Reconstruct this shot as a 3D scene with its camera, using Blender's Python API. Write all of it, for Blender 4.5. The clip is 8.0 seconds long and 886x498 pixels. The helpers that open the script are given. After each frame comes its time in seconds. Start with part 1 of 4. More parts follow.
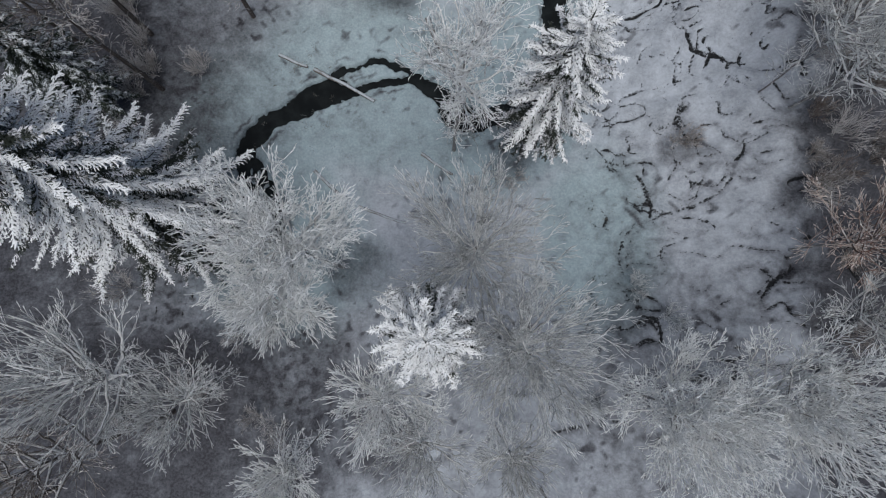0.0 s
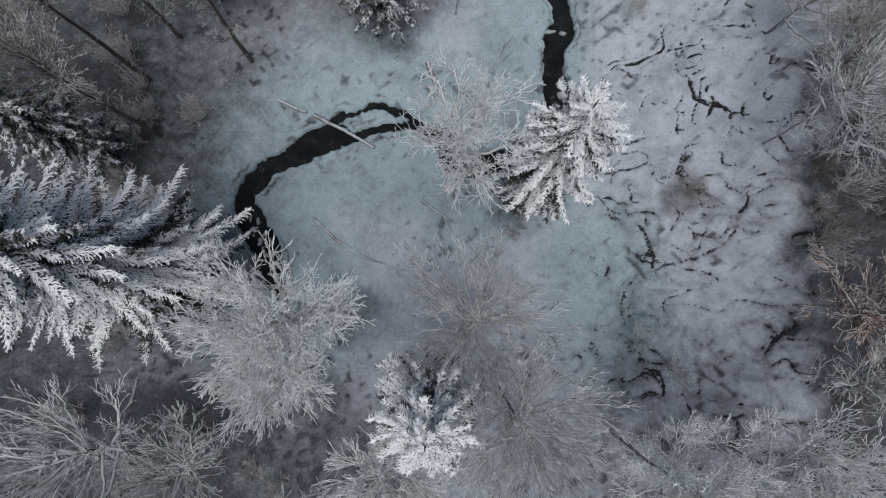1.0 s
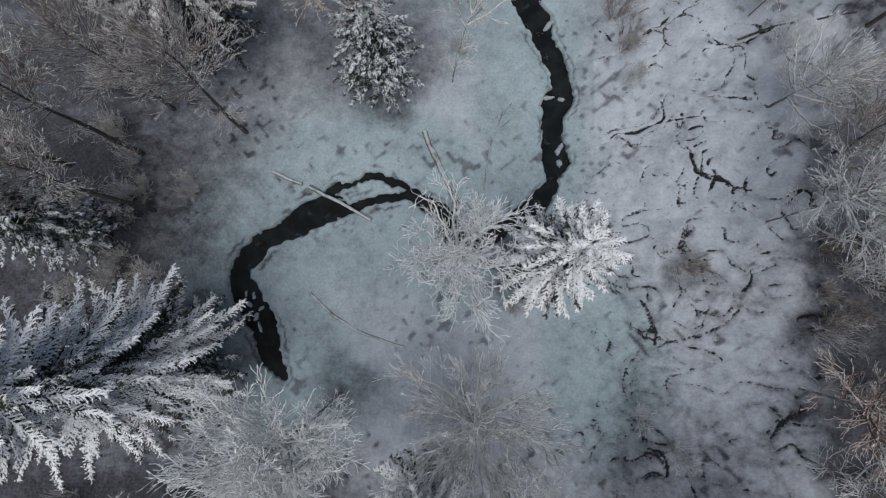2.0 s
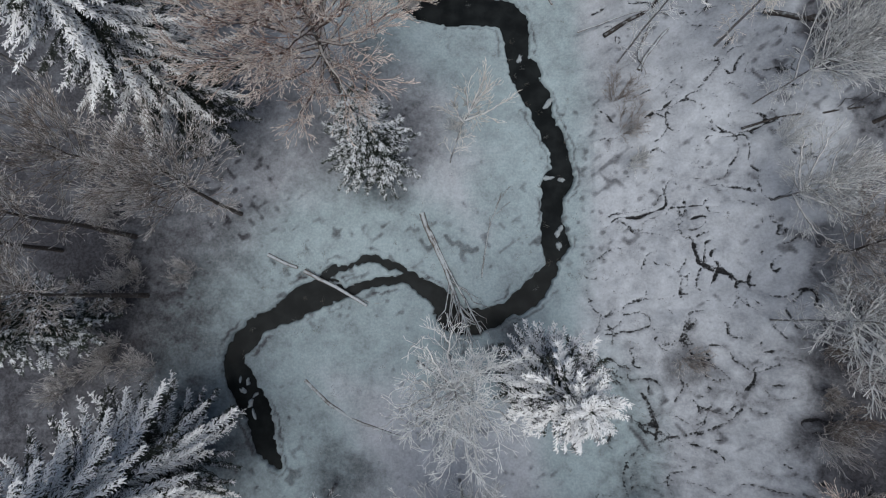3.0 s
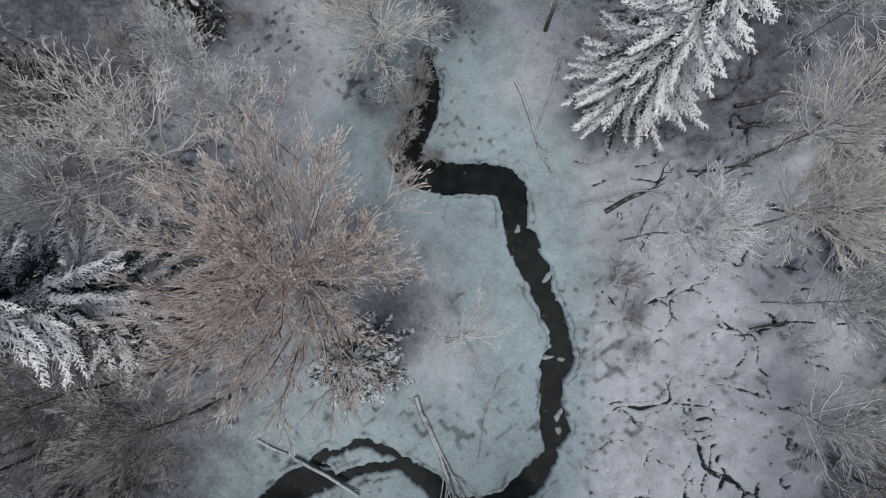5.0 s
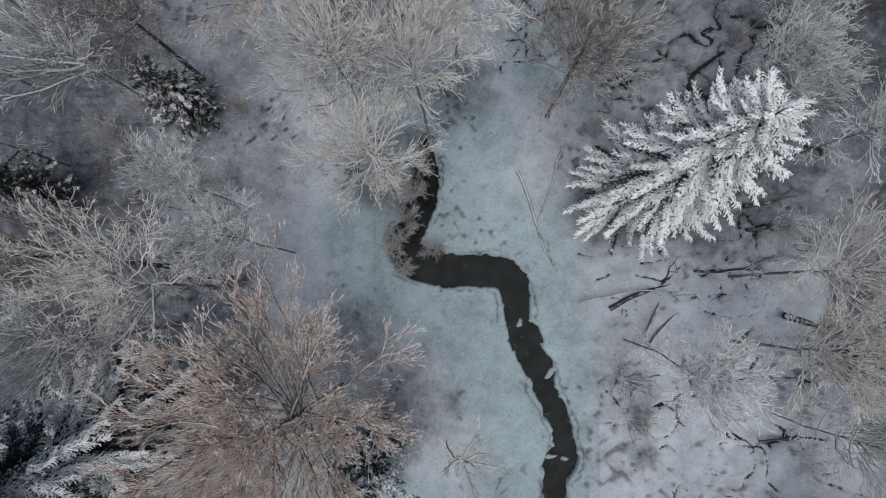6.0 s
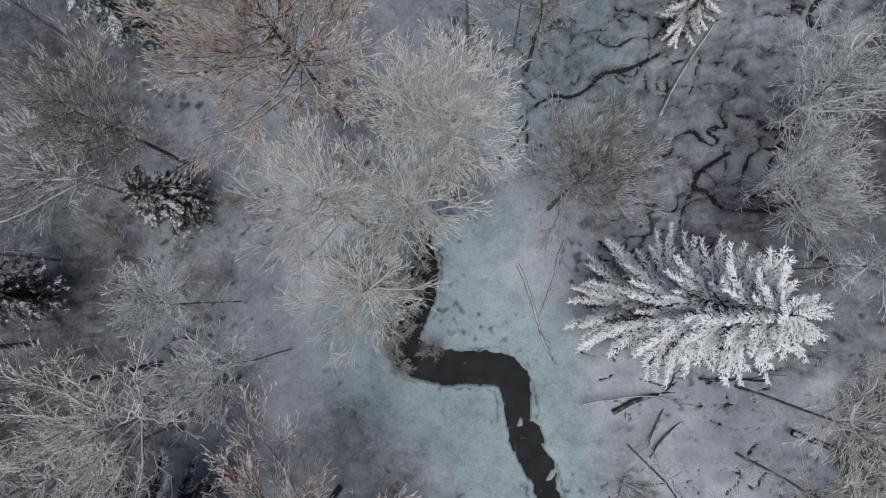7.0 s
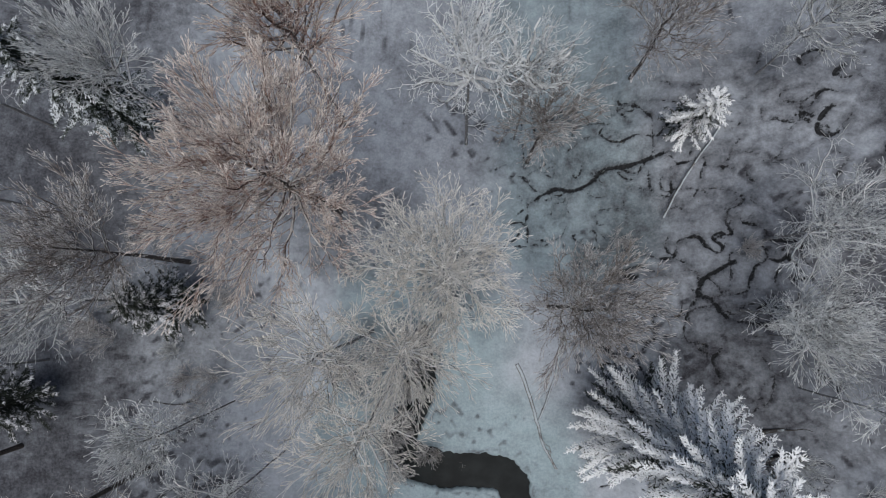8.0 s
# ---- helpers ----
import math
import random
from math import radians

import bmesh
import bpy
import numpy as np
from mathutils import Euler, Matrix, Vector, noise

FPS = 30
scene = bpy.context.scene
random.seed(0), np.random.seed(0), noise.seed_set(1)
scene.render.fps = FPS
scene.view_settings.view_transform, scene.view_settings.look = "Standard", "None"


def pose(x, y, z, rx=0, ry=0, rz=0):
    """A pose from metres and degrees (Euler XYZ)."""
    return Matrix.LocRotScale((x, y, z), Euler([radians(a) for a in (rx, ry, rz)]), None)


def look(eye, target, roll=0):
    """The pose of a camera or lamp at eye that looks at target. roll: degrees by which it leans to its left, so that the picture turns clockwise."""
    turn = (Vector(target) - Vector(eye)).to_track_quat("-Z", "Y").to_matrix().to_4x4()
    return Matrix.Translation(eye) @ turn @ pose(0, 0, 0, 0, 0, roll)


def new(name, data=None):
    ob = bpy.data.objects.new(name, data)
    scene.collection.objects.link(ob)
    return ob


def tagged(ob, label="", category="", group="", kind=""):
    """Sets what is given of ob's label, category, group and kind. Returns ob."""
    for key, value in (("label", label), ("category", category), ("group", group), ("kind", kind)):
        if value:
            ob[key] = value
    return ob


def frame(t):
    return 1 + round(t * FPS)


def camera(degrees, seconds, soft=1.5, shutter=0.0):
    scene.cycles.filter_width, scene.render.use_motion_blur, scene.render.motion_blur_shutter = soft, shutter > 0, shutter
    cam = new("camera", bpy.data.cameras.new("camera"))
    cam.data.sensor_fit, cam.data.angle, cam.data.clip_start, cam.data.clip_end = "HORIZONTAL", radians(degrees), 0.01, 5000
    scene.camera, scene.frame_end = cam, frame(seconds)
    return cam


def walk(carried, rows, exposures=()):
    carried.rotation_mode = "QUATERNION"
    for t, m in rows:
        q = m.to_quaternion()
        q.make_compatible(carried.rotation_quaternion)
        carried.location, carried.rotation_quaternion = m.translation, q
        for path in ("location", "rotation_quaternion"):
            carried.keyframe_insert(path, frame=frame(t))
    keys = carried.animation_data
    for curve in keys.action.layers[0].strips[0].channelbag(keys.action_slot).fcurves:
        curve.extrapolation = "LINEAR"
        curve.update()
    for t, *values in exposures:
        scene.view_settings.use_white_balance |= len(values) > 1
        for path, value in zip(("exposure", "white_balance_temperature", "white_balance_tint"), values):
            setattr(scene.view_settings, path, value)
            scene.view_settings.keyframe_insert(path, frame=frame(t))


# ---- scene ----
cam = camera(81.9, 8.0, soft=1.1)
PATH = [
    (0, (-0.004, -0.077, 45.076), (-0.004, 0.136, 43.088), 0.5),
    (0.5, (-0.011, 1.731, 45.119), (-0.013, 1.938, 43.13), -0.4),
    (1, (0.015, 4.283, 45.138), (0.011, 4.492, 43.149), -0.6),
    (1.5, (0.104, 7.276, 45.135), (0.098, 7.484, 43.146), -1.3),
    (1.7, (0.165, 8.635, 45.128), (0.157, 8.844, 43.139), -2.3),
    (2.8, (0.602, 16.811, 45.123), (0.587, 17.014, 43.133), -4.0),
    (3, (0.667, 18.301, 45.117), (0.649, 18.507, 43.128), -4.9),
    (3.5, (0.81, 22.059, 45.115), (0.79, 22.262, 43.125), -5.4),
    (4, (0.982, 26.1, 45.104), (0.961, 26.305, 43.114), -5.8),
    (4.5, (1.14, 30.029, 45.108), (1.117, 30.231, 43.118), -6.6),
    (4.7, (1.238, 31.677, 45.119), (1.211, 31.879, 43.13), -7.4),
    (6, (2.053, 42.961, 44.974), (1.989, 43.142, 42.983), -19.6),
    (6.5, (2.136, 47.012, 44.854), (2.07, 47.189, 42.863), -20.4),
    (7, (2.2, 51.318, 44.691), (2.134, 51.498, 42.7), -20.3),
    (7.5, (2.274, 55.494, 44.535), (2.207, 55.666, 42.544), -21.0),
    (8, (2.32, 59.92, 44.423), (2.255, 60.093, 42.431), -20.6),
]
walk(cam, [(t, look(eye, target, roll)) for t, eye, target, roll in PATH], exposures=[(0.0, 0.04, 6090, 8), (4.0, 0.05, 6200, 8), (8.0, 0.06, 6140, 8)])


# ---- light ----
SUN_UP, SUN_FROM = 74.0, 185.0        # degrees above the horizon; bearing it comes from (0 = +y, clockwise)
world = bpy.data.worlds.new("sky")
scene.world = world
world.use_nodes = True
wt = world.node_tree
sky = wt.nodes.new("ShaderNodeTexSky")
sky.sky_type, sky.sun_disc = "NISHITA", False
sky.sun_elevation, sky.sun_rotation = radians(SUN_UP), radians(SUN_FROM)
sky.dust_density, sky.air_density, sky.ozone_density = 2.0, 1.0, 1.5
wt.nodes["Background"].inputs[1].default_value = 0.06
wt.links.new(sky.outputs[0], wt.nodes["Background"].inputs[0])
sun = new("sun", bpy.data.lights.new("sun", "SUN"))
sun.data.energy, sun.data.angle, sun.data.color = 2.2, radians(50), (0.99, 0.958, 0.905)
_a, _e = radians(SUN_FROM), radians(SUN_UP)
sun.matrix_world = look((0, 0, 80), Vector((0, 0, 80)) - Vector((math.sin(_a) * math.cos(_e), math.cos(_a) * math.cos(_e), math.sin(_e))))


# ---- materials ----
def material(name, rough=0.8):
    m = bpy.data.materials.new(name)
    m.use_nodes = True
    b = m.node_tree.nodes["Principled BSDF"]
    b.inputs["Roughness"].default_value = rough
    b.inputs["Specular IOR Level"].default_value = 0.25
    return m, m.node_tree, b


def node(nt, kind, **sets):
    n = nt.nodes.new(kind)
    for k, v in sets.items():
        n.inputs[k.replace("_", " ")].default_value = v
    return n


def noise_of(nt, vec, scale, detail=3.0, rough=0.55):
    n = node(nt, "ShaderNodeTexNoise", Scale=scale, Detail=detail, Roughness=rough)
    nt.links.new(vec, n.inputs["Vector"])
    return n.outputs["Fac"]


def ramp(nt, value, lo, hi, a=0.0, b=1.0):
    n = nt.nodes.new("ShaderNodeMapRange")
    n.interpolation_type = "SMOOTHSTEP"
    for i, v in enumerate((lo, hi, a, b)):
        n.inputs[i + 1].default_value = v
    nt.links.new(value, n.inputs[0])
    return n.outputs[0]


def calc(nt, op, a, b):
    n = nt.nodes.new("ShaderNodeMath")
    n.operation = op
    for i, v in enumerate((a, b)):
        if isinstance(v, (int, float)):
            n.inputs[i].default_value = v
        else:
            nt.links.new(v, n.inputs[i])
    return n.outputs[0]


def blend(nt, fac, a, b):
    n = nt.nodes.new("ShaderNodeMix")
    n.data_type = "RGBA"
    nt.links.new(fac, n.inputs[0])
    for i, v in ((6, a), (7, b)):
        if isinstance(v, tuple):
            n.inputs[i].default_value = (*v, 1)
        else:
            nt.links.new(v, n.inputs[i])
    return n.outputs[2]


def bump(nt, bsdf, height, strength, dist):
    n = node(nt, "ShaderNodeBump", Strength=strength, Distance=dist)
    nt.links.new(height, n.inputs["Height"])
    nt.links.new(n.outputs[0], bsdf.inputs["Normal"])


def frosted(name, bark, bark_b, frost, lo, hi, cover, scale=3.0, sheltered=False, facing=1.0):
    """Bark or needles with rime or snow lying on what faces up; cover shifts how much of it is white."""
    m, nt, b = material(name, 0.85)
    geo, tc = nt.nodes.new("ShaderNodeNewGeometry"), nt.nodes.new("ShaderNodeTexCoord")
    sep = nt.nodes.new("ShaderNodeSeparateXYZ")
    nt.links.new(geo.outputs["Normal"], sep.inputs[0])
    pos = geo.outputs["Position"]
    n1, n2 = noise_of(nt, pos, scale), noise_of(nt, pos, scale * 0.16, 2.0)
    lumps = calc(nt, "ADD", n1, n2) if not sheltered else calc(nt, "ADD", calc(nt, "MULTIPLY", n1, 1.5), calc(nt, "MULTIPLY", n2, 0.5))
    up = calc(nt, "ADD", calc(nt, "MULTIPLY", sep.outputs[2], facing), calc(nt, "MULTIPLY", calc(nt, "SUBTRACT", lumps, 1.0), 2.4 if sheltered else 1.6))
    if sheltered:
        bare = nt.nodes.new("ShaderNodeAttribute")
        bare.attribute_name = "open"
        up = calc(nt, "ADD", up, calc(nt, "MULTIPLY", calc(nt, "SUBTRACT", bare.outputs["Fac"], 1.0), 1.5))
    fac = ramp(nt, calc(nt, "ADD", up, cover), lo, hi)
    under = blend(nt, ramp(nt, noise_of(nt, pos, scale * 4), 0.35, 0.65), bark, bark_b)
    white = blend(nt, ramp(nt, noise_of(nt, pos, scale * 2.3), 0.3, 0.7), tuple(c * 0.82 for c in frost), frost)
    nt.links.new(blend(nt, fac, under, white), b.inputs["Base Color"])
    bump(nt, b, noise_of(nt, pos, scale * 9), 0.5, 0.02)
    return m


RIME = (0.80, 0.81, 0.82)
MAT_TRUNK_PALE = frosted("grey_bark_with_rime", (0.17, 0.16, 0.155), (0.29, 0.275, 0.265), RIME, 0.1, 0.8, 0.0, 2.5)
MAT_TRUNK = frosted("bark_with_snow", (0.055, 0.045, 0.04), (0.125, 0.105, 0.095), RIME, 0.25, 0.85, 0.0, 2.5)
MAT_DARK = frosted("dark_bark_with_snow", (0.03, 0.027, 0.026), (0.075, 0.065, 0.06), RIME, 0.6, 1.1, -0.1, 2.5)
MAT_SEDGE = frosted("frosted_dead_sedge", (0.10, 0.085, 0.065), (0.19, 0.165, 0.135), (0.40, 0.43, 0.44), 0.5, 1.2, 0.0, 2.5)
MAT_BARE = frosted("wet_dark_wood", (0.03, 0.026, 0.024), (0.07, 0.06, 0.055), (0.40, 0.43, 0.45), 0.75, 1.4, -0.1, 2.5)
MAT_LOG = frosted("snow_topped_log", (0.10, 0.085, 0.075), (0.2, 0.17, 0.15), (0.50, 0.53, 0.55), 0.2, 0.9, -0.1, 2.2)
MAT_LIMB = frosted("limb_bark_with_rime", (0.10, 0.085, 0.075), (0.20, 0.175, 0.155), (0.90, 0.885, 0.865), -0.5, 0.4, 0.05)
MAT_LIMB_RED = frosted("reddish_limb_bark", (0.09, 0.06, 0.05), (0.19, 0.13, 0.105), (0.84, 0.79, 0.75), 0.1, 0.9, 0.0)
MAT_LIMB_DARK = frosted("dark_limb_bark", (0.10, 0.085, 0.075), (0.20, 0.175, 0.155), (0.74, 0.73, 0.72), 0.1, 0.9, 0.0)
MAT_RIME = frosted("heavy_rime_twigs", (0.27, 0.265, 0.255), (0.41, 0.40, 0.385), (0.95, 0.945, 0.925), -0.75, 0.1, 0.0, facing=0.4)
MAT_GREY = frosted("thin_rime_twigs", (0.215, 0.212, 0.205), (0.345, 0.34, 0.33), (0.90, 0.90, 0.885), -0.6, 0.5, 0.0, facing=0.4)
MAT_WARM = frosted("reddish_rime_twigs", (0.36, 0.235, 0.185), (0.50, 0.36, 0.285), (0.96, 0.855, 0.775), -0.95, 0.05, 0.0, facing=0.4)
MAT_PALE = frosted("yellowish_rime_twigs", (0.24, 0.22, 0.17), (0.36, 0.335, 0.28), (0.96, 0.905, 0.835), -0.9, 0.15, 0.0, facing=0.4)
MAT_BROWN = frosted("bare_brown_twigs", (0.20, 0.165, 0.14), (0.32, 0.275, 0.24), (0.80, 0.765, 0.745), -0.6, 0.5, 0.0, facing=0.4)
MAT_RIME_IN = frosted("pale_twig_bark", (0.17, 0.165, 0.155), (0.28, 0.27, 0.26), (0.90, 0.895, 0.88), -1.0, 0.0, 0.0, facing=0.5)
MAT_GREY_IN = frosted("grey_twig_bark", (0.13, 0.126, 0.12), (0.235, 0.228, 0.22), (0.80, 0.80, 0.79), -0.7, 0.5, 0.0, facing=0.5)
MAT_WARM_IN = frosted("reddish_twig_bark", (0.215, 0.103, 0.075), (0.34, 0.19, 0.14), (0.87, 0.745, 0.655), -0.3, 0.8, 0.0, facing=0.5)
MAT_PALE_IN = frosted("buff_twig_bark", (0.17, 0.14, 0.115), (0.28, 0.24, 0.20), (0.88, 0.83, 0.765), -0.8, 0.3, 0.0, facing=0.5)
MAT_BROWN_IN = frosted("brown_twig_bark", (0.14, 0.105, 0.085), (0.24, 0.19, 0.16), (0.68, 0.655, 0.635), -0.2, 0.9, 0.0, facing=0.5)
MAT_SPRUCE = frosted("snowy_spruce_needles", (0.022, 0.026, 0.016), (0.045, 0.048, 0.028), (0.95, 0.94, 0.935), -0.1, 0.35, 0.42, 2.2, True)
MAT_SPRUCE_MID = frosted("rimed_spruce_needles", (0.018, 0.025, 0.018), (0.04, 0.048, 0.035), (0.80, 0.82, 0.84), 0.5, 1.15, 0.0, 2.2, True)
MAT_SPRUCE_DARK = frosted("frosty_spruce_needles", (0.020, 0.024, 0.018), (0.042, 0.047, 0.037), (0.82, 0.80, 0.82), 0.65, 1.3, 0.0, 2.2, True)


def ground_material():
    m, nt, b = material("snow_over_grass", 0.9)
    pos = nt.nodes.new("ShaderNodeNewGeometry").outputs["Position"]
    cut = nt.nodes.new("ShaderNodeAttribute")
    cut.attribute_name = "cut"
    # thin: less snow on litter and tussocks, and tree shade put into the colour
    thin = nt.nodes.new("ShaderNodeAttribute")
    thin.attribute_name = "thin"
    wet = nt.nodes.new("ShaderNodeAttribute")
    wet.attribute_name = "wet"
    fine = noise_of(nt, pos, 5.0, 4.0, 0.65)
    patch = noise_of(nt, pos, 0.9, 5.0, 0.6)
    speck = noise_of(nt, pos, 3.2, 5.0, 0.7)
    broad = noise_of(nt, pos, 0.2, 3.0)
    mix = calc(nt, "ADD", calc(nt, "ADD", calc(nt, "MULTIPLY", patch, 0.42), calc(nt, "MULTIPLY", speck, 0.24)), calc(nt, "MULTIPLY", broad, 0.34))
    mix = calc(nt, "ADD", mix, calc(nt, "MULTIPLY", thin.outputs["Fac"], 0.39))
    dry = blend(nt, ramp(nt, fine, 0.3, 0.7), (0.455, 0.475, 0.511), (0.538, 0.561, 0.600))
    slush = blend(nt, ramp(nt, fine, 0.3, 0.7), (0.318, 0.388, 0.410), (0.398, 0.472, 0.495))
    snow = blend(nt, ramp(nt, calc(nt, "ADD", wet.outputs["Fac"], calc(nt, "SUBTRACT", broad, 0.5)), 0.1, 0.9), dry, slush)
    # dark litter tone, deepened to carry the shade under the forest
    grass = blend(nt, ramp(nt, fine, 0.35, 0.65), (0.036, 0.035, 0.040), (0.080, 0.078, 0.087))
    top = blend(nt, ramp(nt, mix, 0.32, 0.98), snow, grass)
    edge = calc(nt, "ADD", cut.outputs["Fac"], calc(nt, "MULTIPLY", calc(nt, "SUBTRACT", fine, 0.5), 0.30))
    mud = blend(nt, ramp(nt, fine, 0.3, 0.7), (0.010, 0.010, 0.011), (0.028, 0.028, 0.030))
    nt.links.new(blend(nt, ramp(nt, edge, -0.04, 0.06), mud, top), b.inputs["Base Color"])
    bump(nt, b, calc(nt, "ADD", calc(nt, "MULTIPLY", fine, 0.25), patch), 0.8, 0.11)
    return m


def water_material():
    m, nt, b = material("dark_stream_water", 0.10)
    pos = nt.nodes.new("ShaderNodeNewGeometry").outputs["Position"]
    bed = blend(nt, ramp(nt, noise_of(nt, pos, 0.7, 4.0), 0.35, 0.7), (0.010, 0.0115, 0.012), (0.020, 0.0225, 0.023))
    nt.links.new(bed, b.inputs["Base Color"])
    b.inputs["Specular IOR Level"].default_value = 0.03
    bump(nt, b, noise_of(nt, pos, 3.0, 2.0), 0.15, 0.05)
    return m


MAT_GROUND, MAT_WATER = ground_material(), water_material()


# ---- mesh helpers ----
def mesh_of(name, verts, quads, mats, smooth=True, second=None, first_of_second=0):
    me = bpy.data.meshes.new(name)
    n = len(quads)
    me.vertices.add(len(verts))
    me.vertices.foreach_set("co", np.asarray(verts, np.float32).ravel())
    me.loops.add(n * 4)
    me.loops.foreach_set("vertex_index", np.asarray(quads, np.int32).ravel())
    me.polygons.add(n)
    me.polygons.foreach_set("loop_start", np.arange(0, n * 4, 4, dtype=np.int32))
    if smooth:
        me.polygons.foreach_set("use_smooth", np.ones(n, bool))
    me.materials.append(mats)
    if second:
        me.materials.append(second)
        me.polygons.foreach_set("material_index", (np.arange(n) >= first_of_second).astype(np.int32))
    me.update(calc_edges=True)
    return me


def part(name, me, parent, label=""):
    ob = new(name, me)
    ob.parent = parent
    return tagged(ob, label)


def unit(v):
    return v / np.maximum(np.linalg.norm(v, axis=-1, keepdims=True), 1e-9)


def tubes(p, r0, r1, sides):
    """Tapered tubes along many polylines at once. p: (n, k, 3)."""
    n, k, _ = p.shape
    t = unit(np.gradient(p, axis=1))
    ref = np.where(np.abs(t[..., 2:3]) > 0.9, np.array([1.0, 0, 0]), np.array([0, 0, 1.0]))
    u = unit(np.cross(t, ref))
    w = np.cross(t, u)
    s = np.linspace(0, 1, k)[None, :, None]
    r = np.asarray(r0).reshape(-1, 1, 1) * (1 - s) + np.asarray(r1).reshape(-1, 1, 1) * s
    a = np.arange(sides) * 2 * np.pi / sides
    v = p[:, :, None] + (r * np.cos(a))[..., None] * u[:, :, None] + (r * np.sin(a))[..., None] * w[:, :, None]
    i = np.arange(n * k).reshape(n, k)[:, :-1, None] * sides
    j = np.arange(sides)
    j2 = (j + 1) % sides
    q = np.stack([i + j, i + j2, i + sides + j2, i + sides + j], -1)
    return v.reshape(-1, 3), q.reshape(-1, 4)


def join(pieces):
    vs, qs, at = [], [], 0
    for v, q in pieces:
        vs.append(v)
        qs.append(q + at)
        at += len(v)
    return np.concatenate(vs), np.concatenate(qs)


TABLE = np.random.RandomState(5).rand(256, 256)


def vnoise(x, y, size, seed=0):
    """Smooth value noise in the plane, -1 to 1, with lumps of about that size."""
    x, y = np.asarray(x) / size + seed * 17.3, np.asarray(y) / size + seed * 9.1
    ix, iy = np.floor(x).astype(int), np.floor(y).astype(int)
    fx, fy = x - ix, y - iy
    fx, fy = fx * fx * (3 - 2 * fx), fy * fy * (3 - 2 * fy)
    g = lambda a, b: TABLE[(ix + a) % 256, (iy + b) % 256]
    top = g(0, 0) * (1 - fx) + g(1, 0) * fx
    return 2 * (top * (1 - fy) + (g(0, 1) * (1 - fx) + g(1, 1) * fx) * fy) - 1


def smooth_line(pts, step=0.25):
    """A Catmull-Rom curve through control points of any dimension."""
    p = np.array(pts, float)
    p = np.vstack([2 * p[0] - p[1], p, 2 * p[-1] - p[-2]])
    out = []
    for a, b, c, d in zip(p, p[1:], p[2:], p[3:]):
        n = max(2, int(np.linalg.norm((c - b)[:2]) / step))
        t = np.linspace(0, 1, n, endpoint=False)[:, None]
        out.append(0.5 * (2 * b + (c - a) * t + (2 * a - 5 * b + 4 * c - d) * t ** 2 + (3 * b - a - 3 * c + d) * t ** 3))
    return np.vstack(out + [p[-2:-1]])


# ---- ground, stream and seeps ----
# the stream, downwards: points of x, y and half width
HEADWATER = [
    (-0.75, 57.0, 0.2), (-0.82, 55.83, 0.5), (-0.86, 53.55, 1.1), (-1.29, 51.05, 1.15), (-2.1, 48.9, 1.2), (-2.9, 47.2, 1.35), (-1.5, 45.8, 1.5), (0.47, 45.3, 1.5),
    (2.8, 45.05, 1.32), (5.31, 45.03, 1.44), (6.57, 44.14, 1.32), (7.06, 42.1, 1.09),
]
EAST_BEND = [
    (7.06, 42.1, 1.09), (7.13, 41.56, 1.11), (7.12, 40.49, 1.01), (7.72, 39.19, 1.36), (7.93, 38.03, 0.97), (8.76, 37.03, 1.25), (9.13, 35.98, 0.97), (9.42, 34.99, 0.87),
    (9.88, 33.95, 0.89), (10.29, 32.92, 0.87), (10.65, 31.89, 0.79), (10.88, 30.72, 0.78), (10.86, 29.7, 0.88), (10.52, 28.89, 1.25), (10.11, 28.03, 1.0), (9.96, 26.72, 0.97),
    (9.86, 25.47, 0.94), (10.02, 24.28, 1.07), (10.22, 23.24, 1.14), (9.93, 22.13, 0.53), (9.74, 21.07, 0.5), (8.81, 19.95, 0.89), (7.5, 18.58, 0.98), (5.83, 17.71, 0.63),
    (3.99, 16.78, 1.02), (2.18, 16.55, 1.12), (0.75, 17.1, 1.1), (0.05, 18.69, 0.73), (-1.28, 19.36, 0.62), (-2.52, 20.43, 0.56),
]
SIDE_ARM = [
    (-2.7, 20.6, 0.4), (-3.07, 21.06, 0.18), (-4.77, 21.72, 0.29), (-5.76, 22.08, 0.25), (-6.73, 22.03, 0.25), (-8.08, 21.43, 0.25), (-9.11, 21.16, 0.34), (-9.9, 20.71, 0.42),
    (-10.4, 20.2, 0.5),
]
WEST_BEND = [
    (-2.52, 20.43, 0.56), (-3.58, 20.33, 0.35), (-5.13, 20.05, 0.32), (-6.56, 19.7, 0.37), (-7.59, 19.28, 0.45), (-8.67, 19.08, 0.54), (-9.9, 19.23, 1.18), (-11.47, 18.68, 1.32),
    (-13.3, 17.53, 1.01), (-14.8, 16.78, 0.8), (-15.96, 16.24, 0.81), (-16.87, 15.11, 0.93), (-17.73, 14.12, 0.83), (-17.88, 12.62, 0.85), (-17.34, 11.52, 1.16),
    (-16.57, 10.12, 1.18), (-15.75, 9.03, 1.12), (-15.24, 7.68, 1.04), (-14.96, 6.3, 0.96), (-14.3, 5.2, 0.5), (-13.6, 4.2, 0.2),
]
STREAM = [HEADWATER, EAST_BEND, SIDE_ARM, WEST_BEND]
RILLS = []


def rill(width, *points):
    """A dark trickle cut into the snow, narrowing at its ends."""
    last = len(points) - 1
    RILLS.append([(x, y, width * (0.55 if k in (0, last) else 1.0)) for k, (x, y) in enumerate(points)])


